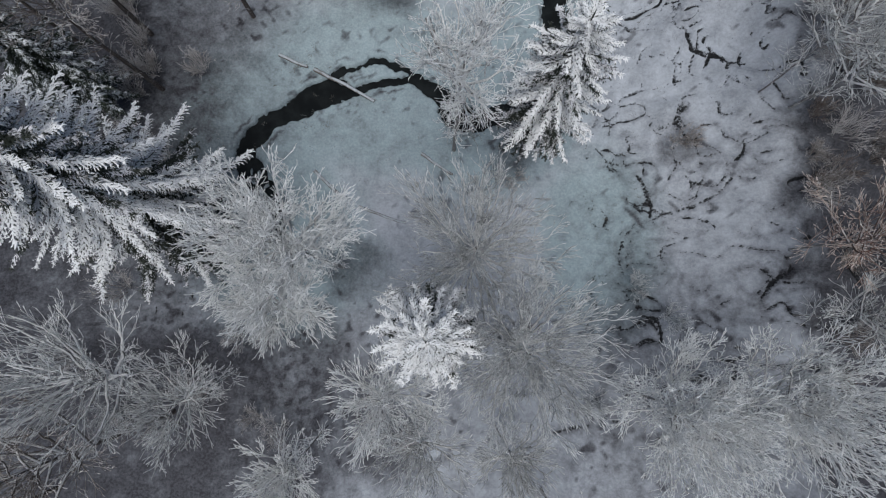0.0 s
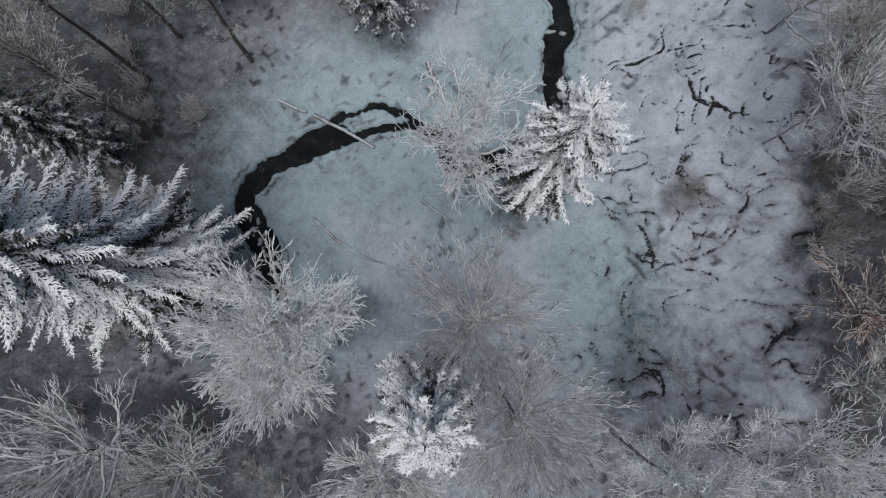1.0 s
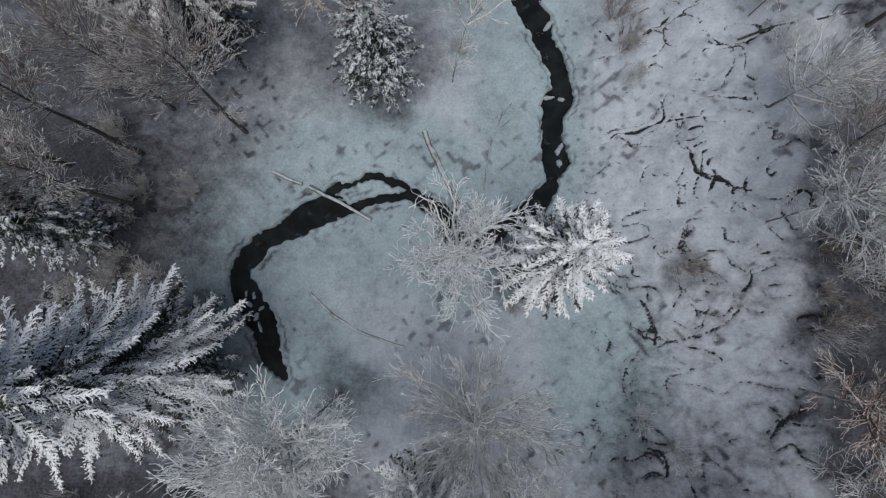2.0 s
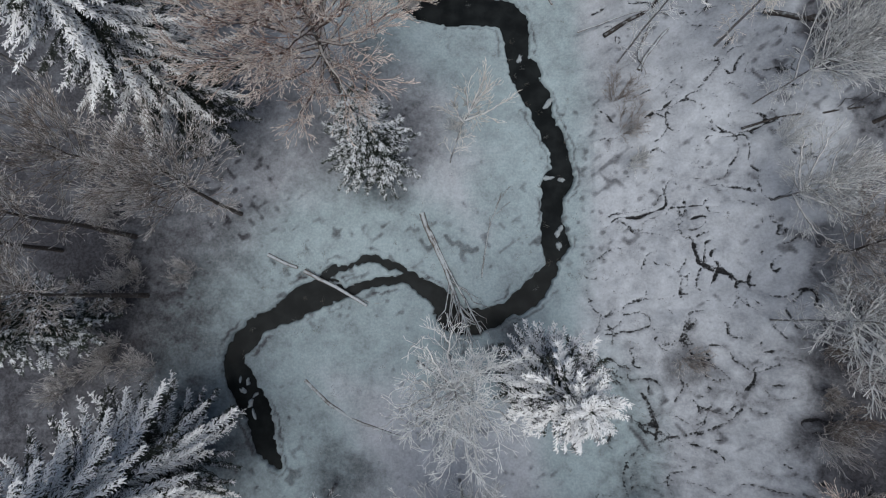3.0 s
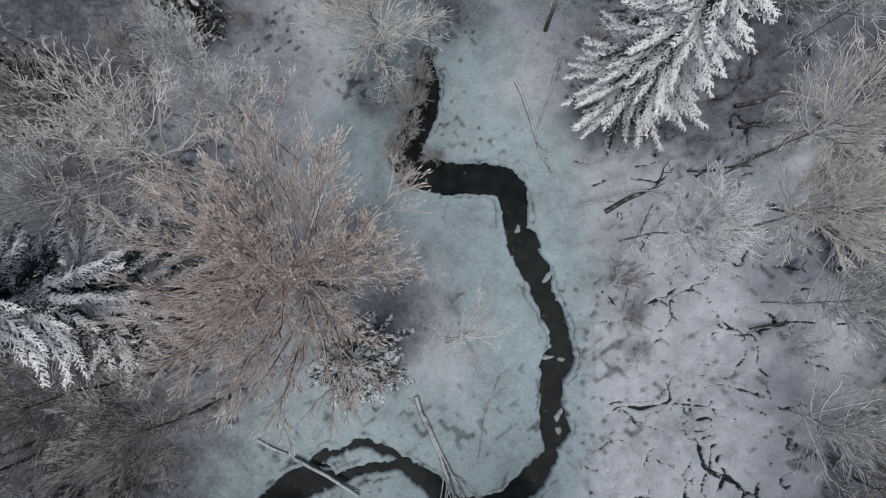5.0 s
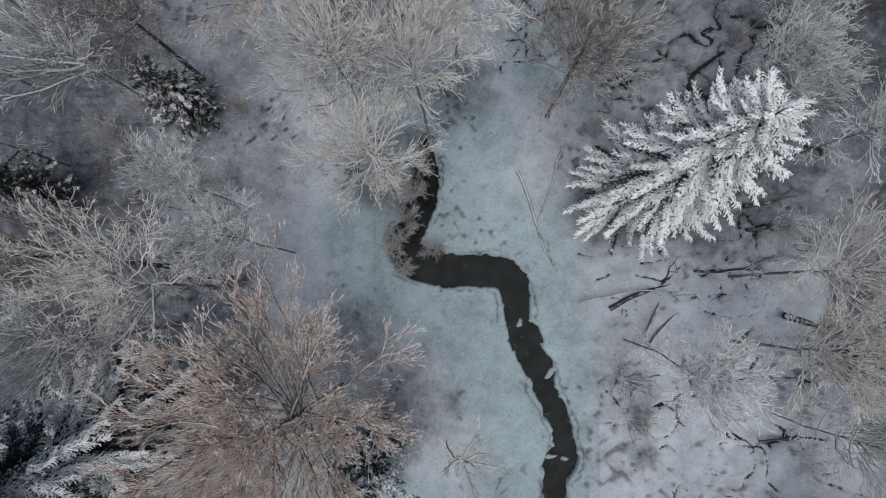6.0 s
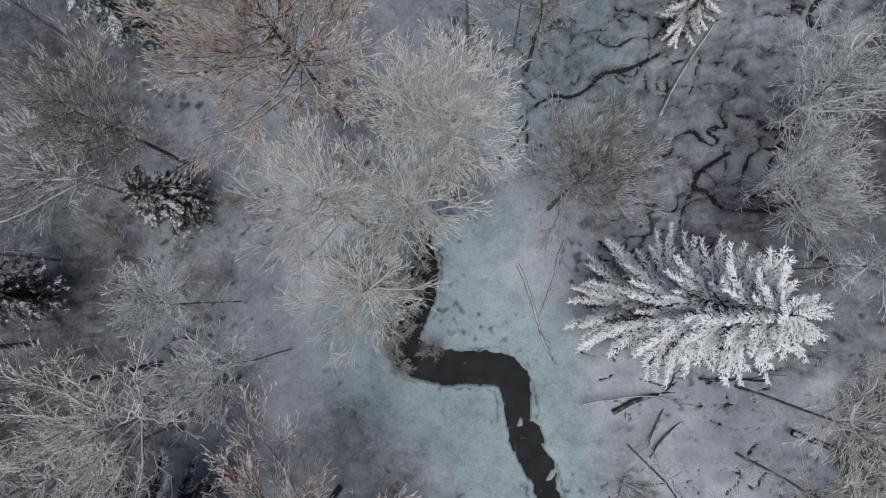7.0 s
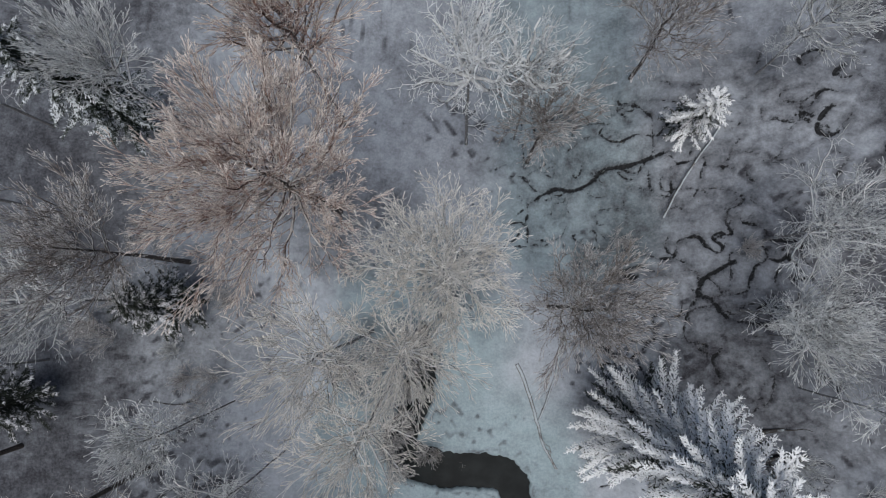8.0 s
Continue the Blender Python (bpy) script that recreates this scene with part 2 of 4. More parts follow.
rill(0.16, (19.6, 24.6), (19.8, 23.7), (20.7, 23.6), (22.1, 24.2))
rill(0.26, (20.6, 23.6), (20.7, 22.5), (21.0, 21.5), (21.8, 20.9), (23.1, 20.5), (23.4, 19.7), (23.2, 19.0), (23.7, 18.3), (24.6, 17.5), (25.5, 16.5), (26.4, 15.6))
rill(0.12, (23.0, 20.3), (24.5, 19.6))
rill(0.1, (19.8, 25.0), (19.6, 24.6), (20.2, 25.7), (20.1, 26.9))
rill(0.12, (23.4, 18.8), (24.6, 18.2), (25.1, 17.2))
rill(0.14, (13.0, 19.0), (12.9, 18.3), (13.5, 17.4), (14.2, 17.1), (14.7, 17.8))
rill(0.18, (19.8, 16.9), (19.6, 15.9), (20.0, 14.7), (20.5, 13.8))
rill(0.2, (16.7, 10.4), (17.1, 9.5), (17.6, 8.2), (18.4, 7.5))
rill(0.2, (18.4, 7.5), (20.4, 8.1), (22.3, 9.0), (23.2, 10.2))
rill(0.1, (17.9, 16.3), (18.4, 15.0))
rill(0.12, (22.4, 12.1), (23.1, 11.4))
rill(0.12, (14.0, 16.6), (14.6, 15.7), (14.5, 14.8))
rill(0.16, (19.5, 16.8), (19.8, 15.6), (20.2, 15.0))
rill(0.15, (22.1, 13.1), (22.6, 12.4), (22.9, 11.2), (22.7, 10.3), (22.1, 9.7), (20.8, 10.0), (19.9, 10.6))
rill(0.1, (22.9, 10.6), (24.2, 11.0))
rill(0.2, (13.5, 13.7), (14.2, 12.7), (14.6, 11.7), (15.2, 11.2))
rill(0.2, (16.5, 10.9), (17.2, 9.7), (17.6, 8.3), (17.4, 7.4), (17.8, 6.7))
rill(0.16, (17.6, 7.4), (18.8, 7.2), (20.3, 6.5))
rill(0.12, (17.5, 16.2), (18.5, 15.4), (18.8, 14.9))
rill(0.1, (21.1, 27.5), (22.5, 27.8), (24.9, 27.1))
rill(0.18, (16.7, 24.4), (17.5, 24.1), (17.9, 24.5))
rill(0.14, (19.4, 25.1), (20.2, 25.4))
rill(0.2, (15.3, 5.3), (15.1, 3.8), (15.4, 2.5))
rill(0.16, (12.3, -2.3), (12.7, -1.4), (14.1, 0.5))
rill(0.22, (14.0, -3.2), (14.2, -5.0), (13.8, -6.3))
rill(0.45, (24.7, 0.4), (25.5, 1.7), (26.2, 2.4))
rill(0.25, (24.5, -1.3), (24.7, 0.2))
rill(0.14, (18.4, 7.2), (19.1, 6.0), (20.7, 5.8))
rill(0.1, (20.1, 0.5), (20.2, -0.4))
rill(0.45, (19.7, -3.9), (19.9, -4.9))
rill(0.45, (25.5, 6.4), (25.9, 6.2))
rill(0.12, (12.7, 19.3), (12.9, 18.5), (14.2, 18.4))
rill(0.14, (13.3, 17.3), (14.0, 17.1), (14.8, 17.7))
rill(0.14, (13.7, 17.0), (13.5, 16.2), (13.1, 15.5))
rill(0.18, (20.1, 17.0), (19.5, 15.8), (19.8, 14.8))
rill(0.14, (19.7, 26.1), (19.9, 25.2), (19.6, 24.5))
rill(0.2, (20.2, 38.9), (20.4, 37.7))
rill(0.2, (21.2, 39.3), (21.7, 38.3))
rill(0.15, (22.3, 39.0), (22.9, 38.1), (22.7, 37.5), (21.4, 36.0))
rill(0.22, (12.3, 46.5), (13.7, 46.2), (14.2, 46.8))
rill(0.16, (14.0, 47.6), (15.7, 47.0), (16.6, 46.9))
rill(0.18, (14.5, 50.9), (15.2, 49.5))
rill(0.2, (17.5, 49.1), (18.2, 49.5))
rill(0.12, (23.5, 33.1), (23.9, 32.3), (24.4, 31.7))
rill(0.1, (23.6, 26.4), (24.8, 25.9))
rill(0.12, (16.7, 24.4), (17.5, 24.4))
rill(0.12, (22.7, 16.5), (22.9, 15.7), (23.7, 15.6))
rill(0.42, (8.3, 67.6), (9.5, 68.4), (10.7, 68.9), (11.9, 68.7), (13.3, 69.2), (14.4, 70.2), (15.9, 70.5), (18.0, 71.0), (19.9, 71.6))
rill(0.42, (23.3, 62.4), (22.2, 61.7), (21.3, 61.0), (21.0, 59.9), (21.8, 59.5), (22.4, 58.6), (22.8, 58.1))
rill(0.6, (23.4, 57.8), (25.8, 57.7), (27.1, 58.3))
rill(0.4, (29.5, 73.6), (29.0, 73.0), (28.9, 72.1), (29.6, 71.6), (30.2, 71.8))
rill(0.45, (30.5, 76.8), (29.8, 75.9), (30.9, 75.6))
rill(0.14, (19.1, 64.4), (18.9, 63.5), (19.5, 62.8), (20.4, 62.1))
rill(0.2, (17.9, 70.1), (18.1, 68.2), (19.4, 67.6), (19.8, 66.9), (20.5, 66.5))
rill(0.24, (15.8, 68.9), (16.0, 67.2), (16.2, 65.5))
rill(0.42, (22.3, 55.7), (21.8, 54.8), (22.1, 53.7), (22.0, 52.7))
rill(0.2, (16.7, 54.5), (17.1, 53.6), (17.8, 52.4))
rill(0.18, (23.4, 66.0), (23.0, 65.1), (23.2, 64.5))
rill(0.18, (24.3, 69.9), (24.6, 69.0), (25.1, 68.3))
rill(0.75, (24.1, 64.2), (24.4, 63.3))
rill(0.52, (8.9, 64.5), (9.7, 64.4))
rill(0.45, (25.5, 74.1), (25.5, 73.0))
rill(0.45, (20.9, 55.6), (21.2, 55.4))
rill(0.45, (31.1, 73.8), (31.4, 73.6))
rill(0.14, (7.6, 69.2), (8.3, 70.2), (10.3, 71.4))
rill(0.45, (28.4, -3.6), (28.9, -5.4), (29.4, -7.0), (29.9, -8.6))
rill(0.45, (30.6, 5.0), (30.4, 3.2), (30.9, 1.6))
rill(0.15, (-21.5, 0.7), (-22.3, -1.2), (-20.8, -2.6))
rill(0.12, (-14.1, -6.3), (-13.1, -7.6))
rill(0.25, (8.7, -11.0), (10.6, -10.4), (12.2, -10.1))
rill(0.18, (-24.2, -3.7), (-22.9, -6.4))


def wandering(rng, x, y, heading, length, width):
    """A short winding trickle."""
    pts, w, bend = [], width, 0.0
    for _ in range(max(4, int(length / 0.4))):
        pts.append((x, y, w * rng.uniform(0.5, 1.3)))
        bend = 0.75 * bend + rng.normal(0, 0.42)
        heading += bend
        x, y = x + 0.4 * math.cos(heading), y + 0.4 * math.sin(heading)
    pts[0], pts[-1] = (*pts[0][:2], 0.02), (*pts[-1][:2], 0.02)
    return pts


_r = np.random.RandomState(11)
SEEPS = []
for x0, x1, y0, y1, count, wide in ((12.5, 22, 6, 25, 32, 0.055), (15, 25, 26, 44, 14, 0.05), (11, 26, -10, 9, 26, 0.06), (14, 30, 52, 78, 45, 0.09), (4, 16, 62, 76, 18, 0.07),
                              (-26, -12, -8, 2, 10, 0.07), (24, 33, 0, 50, 16, 0.09)):
    for _ in range(count):
        SEEPS.append(wandering(_r, _r.uniform(x0, x1), _r.uniform(y0, y1), _r.uniform(0, 6.3), _r.uniform(0.9, 3.4), _r.uniform(0.02, wide)))


def soft(v, w):
    return w * np.logaddexp(0, np.asarray(v) / w)


def step(v, lo, hi):
    t = np.clip((v - lo) / (hi - lo), 0, 1)
    return t * t * (3 - 2 * t)


def base_height(x, y):
    """The snow's surface, but for stream and seeps: a flat valley floor with a wet slope on its east side."""
    z = 0.55 + 0.40 * soft(x - 12.5, 1.2) - 0.25 * soft(x - 33, 3) + 0.11 * soft(-x - 20, 3) - 0.05 * soft(-x - 60, 5) + 0.06 * soft(-y - 2, 2)
    slope = np.clip((x - 11) / 4, 0, 1)
    z = z + 0.10 * vnoise(x, y, 2.3, 1) + 0.05 * vnoise(x, y, 0.8, 2) + slope * (0.42 * vnoise(x, y, 2.4, 3) + 0.16 * vnoise(x, y, 0.9, 4))
    return z


def line_field(x, y, lines, reach, field, slim=1.0):
    """Lowers field to the distance from the lines' edges. Lines: points of x, y and half width."""
    xs, ys = x[0], y[:, 0]
    for line in lines:
        p = smooth_line(line, 0.2)
        lo, hi = p[:, :2].min(0) - reach, p[:, :2].max(0) + reach
        i0, i1 = np.searchsorted(xs, (lo[0], hi[0]))
        j0, j1 = np.searchsorted(ys, (lo[1], hi[1]))
        gx, gy, best = x[j0:j1, i0:i1], y[j0:j1, i0:i1], field[j0:j1, i0:i1]
        for px, py, w in p:
            np.minimum(best, np.hypot(gx - px, gy - py) - w * slim, out=best)


def stretch(lo, a, b, hi, fine, coarse, far):
    """Grid lines: close together from a to b, wider to lo and hi, then out to the horizon."""
    mid = np.concatenate([np.arange(lo, a, coarse), np.arange(a, b, fine), np.arange(b, hi, coarse)])
    out = np.geomspace(1, far, 34)[1:] - 1
    return np.concatenate([(lo - out)[::-1], mid, hi + out])


GX, GY = np.meshgrid(stretch(-25, -19, 31, 34, 0.13, 0.24, 2500), stretch(-14, -6, 75, 79, 0.13, 0.22, 2500))
FIELD_STREAM, FIELD_RILL = np.full(GX.shape, 9.0), np.full(GX.shape, 9.0)
line_field(GX, GY, STREAM, 2.5, FIELD_STREAM)
line_field(GX, GY, RILLS, 1.0, FIELD_RILL, 0.34)
line_field(GX, GY, SEEPS, 1.0, FIELD_RILL)


def round_hummocks():
    """Trickles winding between low hummocks of the wet slope: distance from their edges."""
    wx, wy = GX + 0.7 * vnoise(GX, GY, 1.5, 41), GY + 0.7 * vnoise(GX, GY, 1.5, 42)
    best = np.full(GX.shape, 9.0)
    place = np.clip((GX - 11.5) / 2.5, 0, 1) * np.clip((30 - GX) / 2, 0, 1)
    head = np.clip((GX - 4) / 3, 0, 1) * np.clip((GY - 61) / 3, 0, 1)
    place = np.maximum(place, head) * np.clip((78 - GY) / 2, 0, 1) * np.clip((GY + 13) / 2, 0, 1)
    for size, seed, width in ((2.6, 43, 0.20), (1.5, 44, 0.14)):
        n = vnoise(wx * 0.8, wy * 1.15, size, seed)
        gy, gx = np.gradient(n, GY[:, 0], GX[0])
        dist = np.abs(n) / np.maximum(np.hypot(gx, gy), 0.12)
        share = 0.5 + 0.5 * vnoise(GX, GY, 2.3, seed + 5) + 0.3 * vnoise(GX, GY, 0.9, seed + 6)
        half = width * (share - 0.62 + 0.12 * step(GY, 54, 60) + 0.10 * step(-GY, -24, -18)) - 0.5 * (1 - place)
        np.minimum(best, dist - half, out=best)
    return best


np.minimum(FIELD_RILL, round_hummocks(), out=FIELD_RILL)
FIELD_STREAM += 0.06 + 0.10 * vnoise(GX, GY, 1.3, 6) + 0.12 * vnoise(GX, GY, 0.55, 7) + 0.13 * vnoise(GX, GY, 0.3, 17)
FIELD_RILL += 0.065 * vnoise(GX, GY, 0.33, 18) + 0.035 * vnoise(GX, GY, 0.7, 8) + 0.06 * vnoise(GX, GY, 2.0, 9)


# shade under the widest crowns, painted as darker ground: x, y, reach
CROWN_SHADE = [(-8.0, 35.2, 8.0), (-8.1, 67.0, 7.0), (-8.1, 2.9, 4.0), (-20.3, 6.5, 7.0), (-19.6, 34.2, 7.0), (15.3, 50.5, 4.5), (-17.8, 43.7, 4.5), (-3.5, 54.5, 5.0), (-4.5, 30.2, 3.2), (1.9, 61.2, 4.0), (20.1, -5.8, 4.5), (6.0, 13.4, 3.0), (19.9, 13.8, 2.4)]


def build_ground():
    z = base_height(GX, GY)
    bank = step(FIELD_STREAM, -0.06, 0.20)
    low = step(FIELD_STREAM, 0.2, 3.0)
    z = (z * (0.65 + 0.35 * low)) * bank - 0.5 * (1 - bank)
    z = z - 0.25 * (1 - step(FIELD_RILL, -0.12, 0.10))
    ny, nx = GX.shape
    verts = np.stack([GX, GY, z], -1).reshape(-1, 3)
    i = np.arange(ny * nx).reshape(ny, nx)
    quads = np.stack([i[:-1, :-1], i[:-1, 1:], i[1:, 1:], i[1:, :-1]], -1).reshape(-1, 4)
    me = mesh_of("ground", verts, quads, MAT_GROUND)
    cut = np.minimum(FIELD_RILL, FIELD_STREAM - 0.06)
    me.attributes.new("cut", "FLOAT", "POINT").data.foreach_set("value", np.clip(cut, -1, 1).ravel().astype(np.float32))
    # leaf litter and tree shade painted darker in the forest on both sides and in a gap at the lower end
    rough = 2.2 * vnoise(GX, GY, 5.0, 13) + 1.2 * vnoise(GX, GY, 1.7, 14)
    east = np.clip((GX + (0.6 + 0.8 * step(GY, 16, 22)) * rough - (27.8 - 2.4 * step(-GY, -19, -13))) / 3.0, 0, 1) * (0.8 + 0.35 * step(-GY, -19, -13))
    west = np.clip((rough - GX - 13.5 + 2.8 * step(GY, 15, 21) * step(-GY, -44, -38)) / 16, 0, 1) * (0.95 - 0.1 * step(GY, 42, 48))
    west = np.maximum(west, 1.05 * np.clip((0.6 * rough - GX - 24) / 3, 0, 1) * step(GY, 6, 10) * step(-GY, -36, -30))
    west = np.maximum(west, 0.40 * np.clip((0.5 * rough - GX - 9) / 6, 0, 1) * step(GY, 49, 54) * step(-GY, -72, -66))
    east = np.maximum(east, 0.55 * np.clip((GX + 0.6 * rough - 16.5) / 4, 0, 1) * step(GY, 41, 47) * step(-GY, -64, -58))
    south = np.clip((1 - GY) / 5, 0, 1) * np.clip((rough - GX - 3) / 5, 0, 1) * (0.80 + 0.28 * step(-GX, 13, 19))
    gap_shade = np.clip(1.6 - np.hypot((GX + 4.5) / 3.0, (GY + 11.5) / 3.5), 0, 1)
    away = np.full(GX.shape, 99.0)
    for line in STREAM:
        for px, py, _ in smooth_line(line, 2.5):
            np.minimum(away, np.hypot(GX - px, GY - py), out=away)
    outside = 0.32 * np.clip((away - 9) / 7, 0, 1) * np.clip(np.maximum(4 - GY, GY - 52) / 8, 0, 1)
    # slush by the rills plus shading of the hummocks, painted as darker ground
    slush_shade = 0.22 * (1 - step(FIELD_RILL, 0.0, 0.55)) * np.clip((GX - 4) / 6, 0, 1)
    slope = np.clip((GX - 13) / 3, 0, 1) * (0.16 - 0.60 * step(GY, 13, 20) * step(-GY, -50, -45))        # paler on the middle of the slope, darker at its ends
    thin = np.maximum.reduce([east, west, gap_shade, south, outside]) + slope * np.clip(1.5 - 1.5 * east, 0, 1) * (0.9 + 0.2 * vnoise(GX, GY, 3.0, 12)) + slush_shade
    for cx, cy, cr in CROWN_SHADE:
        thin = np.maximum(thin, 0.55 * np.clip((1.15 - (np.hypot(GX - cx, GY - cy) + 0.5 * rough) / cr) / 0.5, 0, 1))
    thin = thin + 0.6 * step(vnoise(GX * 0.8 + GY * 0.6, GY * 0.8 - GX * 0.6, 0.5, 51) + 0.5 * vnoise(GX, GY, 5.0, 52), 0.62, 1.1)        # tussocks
    ledge = np.exp(-((FIELD_STREAM - 0.5 - 0.25 * vnoise(GX, GY, 2.2, 61)) / 0.10) ** 2) * step(vnoise(GX, GY, 1.6, 62), -0.2, 0.4)
    thin = thin + 0.7 * ledge
    wet = np.clip(1.15 - (away - 3) / 7, 0, 1) * np.clip((15 - GX) / 4, 0, 1)
    wet = np.maximum(wet, 0.8 * np.clip((GY - 58) / 5, 0, 1) * np.clip((GX - 3) / 4, 0, 1) * np.clip((21 - GX) / 5, 0, 1))
    wet = np.maximum(wet, np.clip(1.6 - np.hypot((GX - 13) / 4.5, (GY - 6) / 7.5), 0, 1))
    me.attributes.new("wet", "FLOAT", "POINT").data.foreach_set("value", wet.ravel().astype(np.float32))
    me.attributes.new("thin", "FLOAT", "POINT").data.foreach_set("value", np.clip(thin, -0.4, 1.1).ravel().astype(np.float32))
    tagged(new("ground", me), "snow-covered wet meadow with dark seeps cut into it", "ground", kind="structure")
    # water: one level sheet in the channel
    near = FIELD_STREAM < 0.7
    cell = (near[:-1, :-1] & near[1:, 1:]).ravel()
    wv = np.stack([GX, GY, np.zeros_like(GX)], -1).reshape(-1, 3)
    wq = quads[cell]
    used, inv = np.unique(wq, return_inverse=True)
    tagged(new("water", mesh_of("water", wv[used], inv.reshape(-1, 4), MAT_WATER)), "dark open water of a winding forest stream", "stream", kind="structure")


build_ground()


def ground_at(x, y):
    return float(base_height(np.float64(x), np.float64(y)))


# ---- broadleaf trees ----
def shoots(rng, parents, count, lengths, spread, lift, points, first=0.25, wiggle=0.06, centre=None, pull=0.0):
    """count children on every parent polyline, drawn away from centre. Returns (n*count, points, 3), the place along the parent and the length."""
    n, k, _ = parents.shape
    s = first + (1 - first) * (np.arange(count)[None] + rng.rand(n, count)) / count
    f = s * (k - 1)
    i = np.minimum(f.astype(int), k - 2)
    rows = np.arange(n)[:, None]
    a, b = parents[rows, i], parents[rows, i + 1]
    pos = a + (b - a) * (f - i)[..., None]
    tan = unit(b - a)
    side = unit(np.cross(tan, rng.normal(size=(n, count, 3))))
    ang = spread * rng.uniform(0.6, 1.25, (n, count, 1))
    way = tan * np.cos(ang) + side * np.sin(ang) + np.array([0, 0, lift])
    if centre is not None:
        way = way + pull * unit(pos - centre)
    way = unit(way)
    size = lengths * rng.uniform(0.65, 1.3, (n, count)) * (1.15 - 0.55 * s)
    t = np.linspace(0, 1, points)[None, None, :, None]
    line = pos[:, :, None] + way[:, :, None] * size[..., None, None] * t
    line[..., 2] += (lift * 0.5 * size[..., None]) * t[..., 0] ** 2
    jit = rng.normal(size=line.shape) * wiggle * size[..., None, None]
    jit[:, :, 0] = 0
    return (line + jit * t).reshape(n * count, points, 3), s.ravel(), size.ravel()


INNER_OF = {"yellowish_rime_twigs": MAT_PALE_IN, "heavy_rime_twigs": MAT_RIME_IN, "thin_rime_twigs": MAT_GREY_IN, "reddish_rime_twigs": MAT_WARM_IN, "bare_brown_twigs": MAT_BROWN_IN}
TRUNK_OF = {"yellowish_rime_twigs": MAT_TRUNK_PALE, "heavy_rime_twigs": MAT_TRUNK_PALE, "thin_rime_twigs": MAT_TRUNK_PALE, "reddish_rime_twigs": MAT_TRUNK_PALE, "bare_brown_twigs": MAT_TRUNK}
LIMB_OF = {"yellowish_rime_twigs": MAT_LIMB, "heavy_rime_twigs": MAT_LIMB, "thin_rime_twigs": MAT_LIMB, "reddish_rime_twigs": MAT_LIMB_RED, "bare_brown_twigs": MAT_LIMB_DARK}


def broadleaf(x, y, height, radius, mat, label, seed, base=0.42, dense=1.0, lift=0.35, curl=1.0, limbs=None, lean=(0, 0), thick=1.0, stout=1.0, name="deciduous_tree", group="frosted broadleaf trees"):
    """A leafless tree: limbs rising from the trunk to a domed crown, with twigs that all point outwards and up."""
    rng = np.random.RandomState(seed)
    tree = tagged(new(name), label, "tree", group)
    tree.location = (x, y, ground_at(x, y) - 0.15)
    H, R = height - tree.location.z, radius
    s = np.linspace(0, 1, 9)
    bend = np.cumsum(rng.normal(0, 0.12, (9, 2)), 0) * s[:, None] + np.outer(s ** 1.5, lean)
    trunk = np.column_stack([bend, s * H * 0.86])[None]
    part("trunk", mesh_of("trunk", *tubes(trunk, [0.010 * H + 0.05 if mat is MAT_BROWN or dense > 2.2 else 0.003 * H + 0.03 if R < 3.6 else 0.006 * H + 0.03], [0.04], 8), MAT_TRUNK if dense > 2.2 else TRUNK_OF[mat.name]), tree)
    n = limbs or int((12 + 3.8 * R) * (0.6 + 0.28 * min(dense, 1.6)))
    u = (np.arange(n) + 0.3 + 0.5 * rng.rand(n)) / n
    az = np.arange(n) * 2.4 + rng.normal(0, 0.22, n)
    share = np.sqrt(u) * rng.uniform(0.82, 1.08, n)
    out = R * 0.88 * share
    drop = (0.62 - 0.35 * lift) * R
    endz = H - 0.35 - drop * share ** 2.2 * rng.uniform(0.75, 1.25, n) - 0.02 * H * rng.rand(n)
    startz = np.clip(endz - (0.45 + 0.7 * lift) * out - 0.05 * H - rng.uniform(0, 0.12, n) * H, base * 0.6 * H, 0.84 * H)
    f = np.clip(startz / (0.86 * H), 0, 1) * 8
    i = np.minimum(f.astype(int), 7)
    start = trunk[0][i] + (trunk[0][i + 1] - trunk[0][i]) * (f - i)[:, None]
    top = trunk[0][-1]
    end = np.column_stack([top[0] + out * np.cos(az), top[1] + out * np.sin(az), endz])
    ctl = start * 0.45 + end * 0.55 + np.column_stack([0.10 * out * np.cos(az), 0.10 * out * np.sin(az), -0.10 * out])
    t = np.linspace(0, 1, 9)[None, :, None]
    limb = start[:, None] * (1 - t) ** 2 + 2 * ctl[:, None] * t * (1 - t) + end[:, None] * t ** 2
    limb = limb + np.cumsum(rng.normal(0, 0.055, limb.shape) * (R / 4), 1) * np.minimum(t * 2, 1) * curl
    span = np.linalg.norm(end - start, axis=1)
    r = (0.0095 * span + 0.026) * stout
    for k in range(n):
        part("limb", mesh_of("limb", *tubes(limb[k:k + 1], r[k:k + 1], [0.028 * stout], 5), LIMB_OF[mat.name]), tree)
    far = dense < 0.56
    heart = np.array([top[0], top[1], H - drop - 0.75 * R])
    c2, c3, c4 = (5, 5, 1) if far else (7, 6, 1) if dense < 0.95 else (8, 6, 2) if dense < 1.4 else (8, 7, 2) if dense < 2.2 else (10, 9, 3)
    b2, _, l2 = shoots(rng, limb, c2, (0.22 * span)[:, None] + 0.8, 0.95, lift * 0.3, 4, 0.2, 0.05 * curl, heart, 0.4)
    bt, _, lt = shoots(rng, trunk, 10 if far else 26, np.full((1, 1), 0.24 * R + 0.6), 1.1, 0.2, 4, 0.15, 0.06)
    b2, l2 = np.concatenate([b2, bt]), np.concatenate([l2, lt])
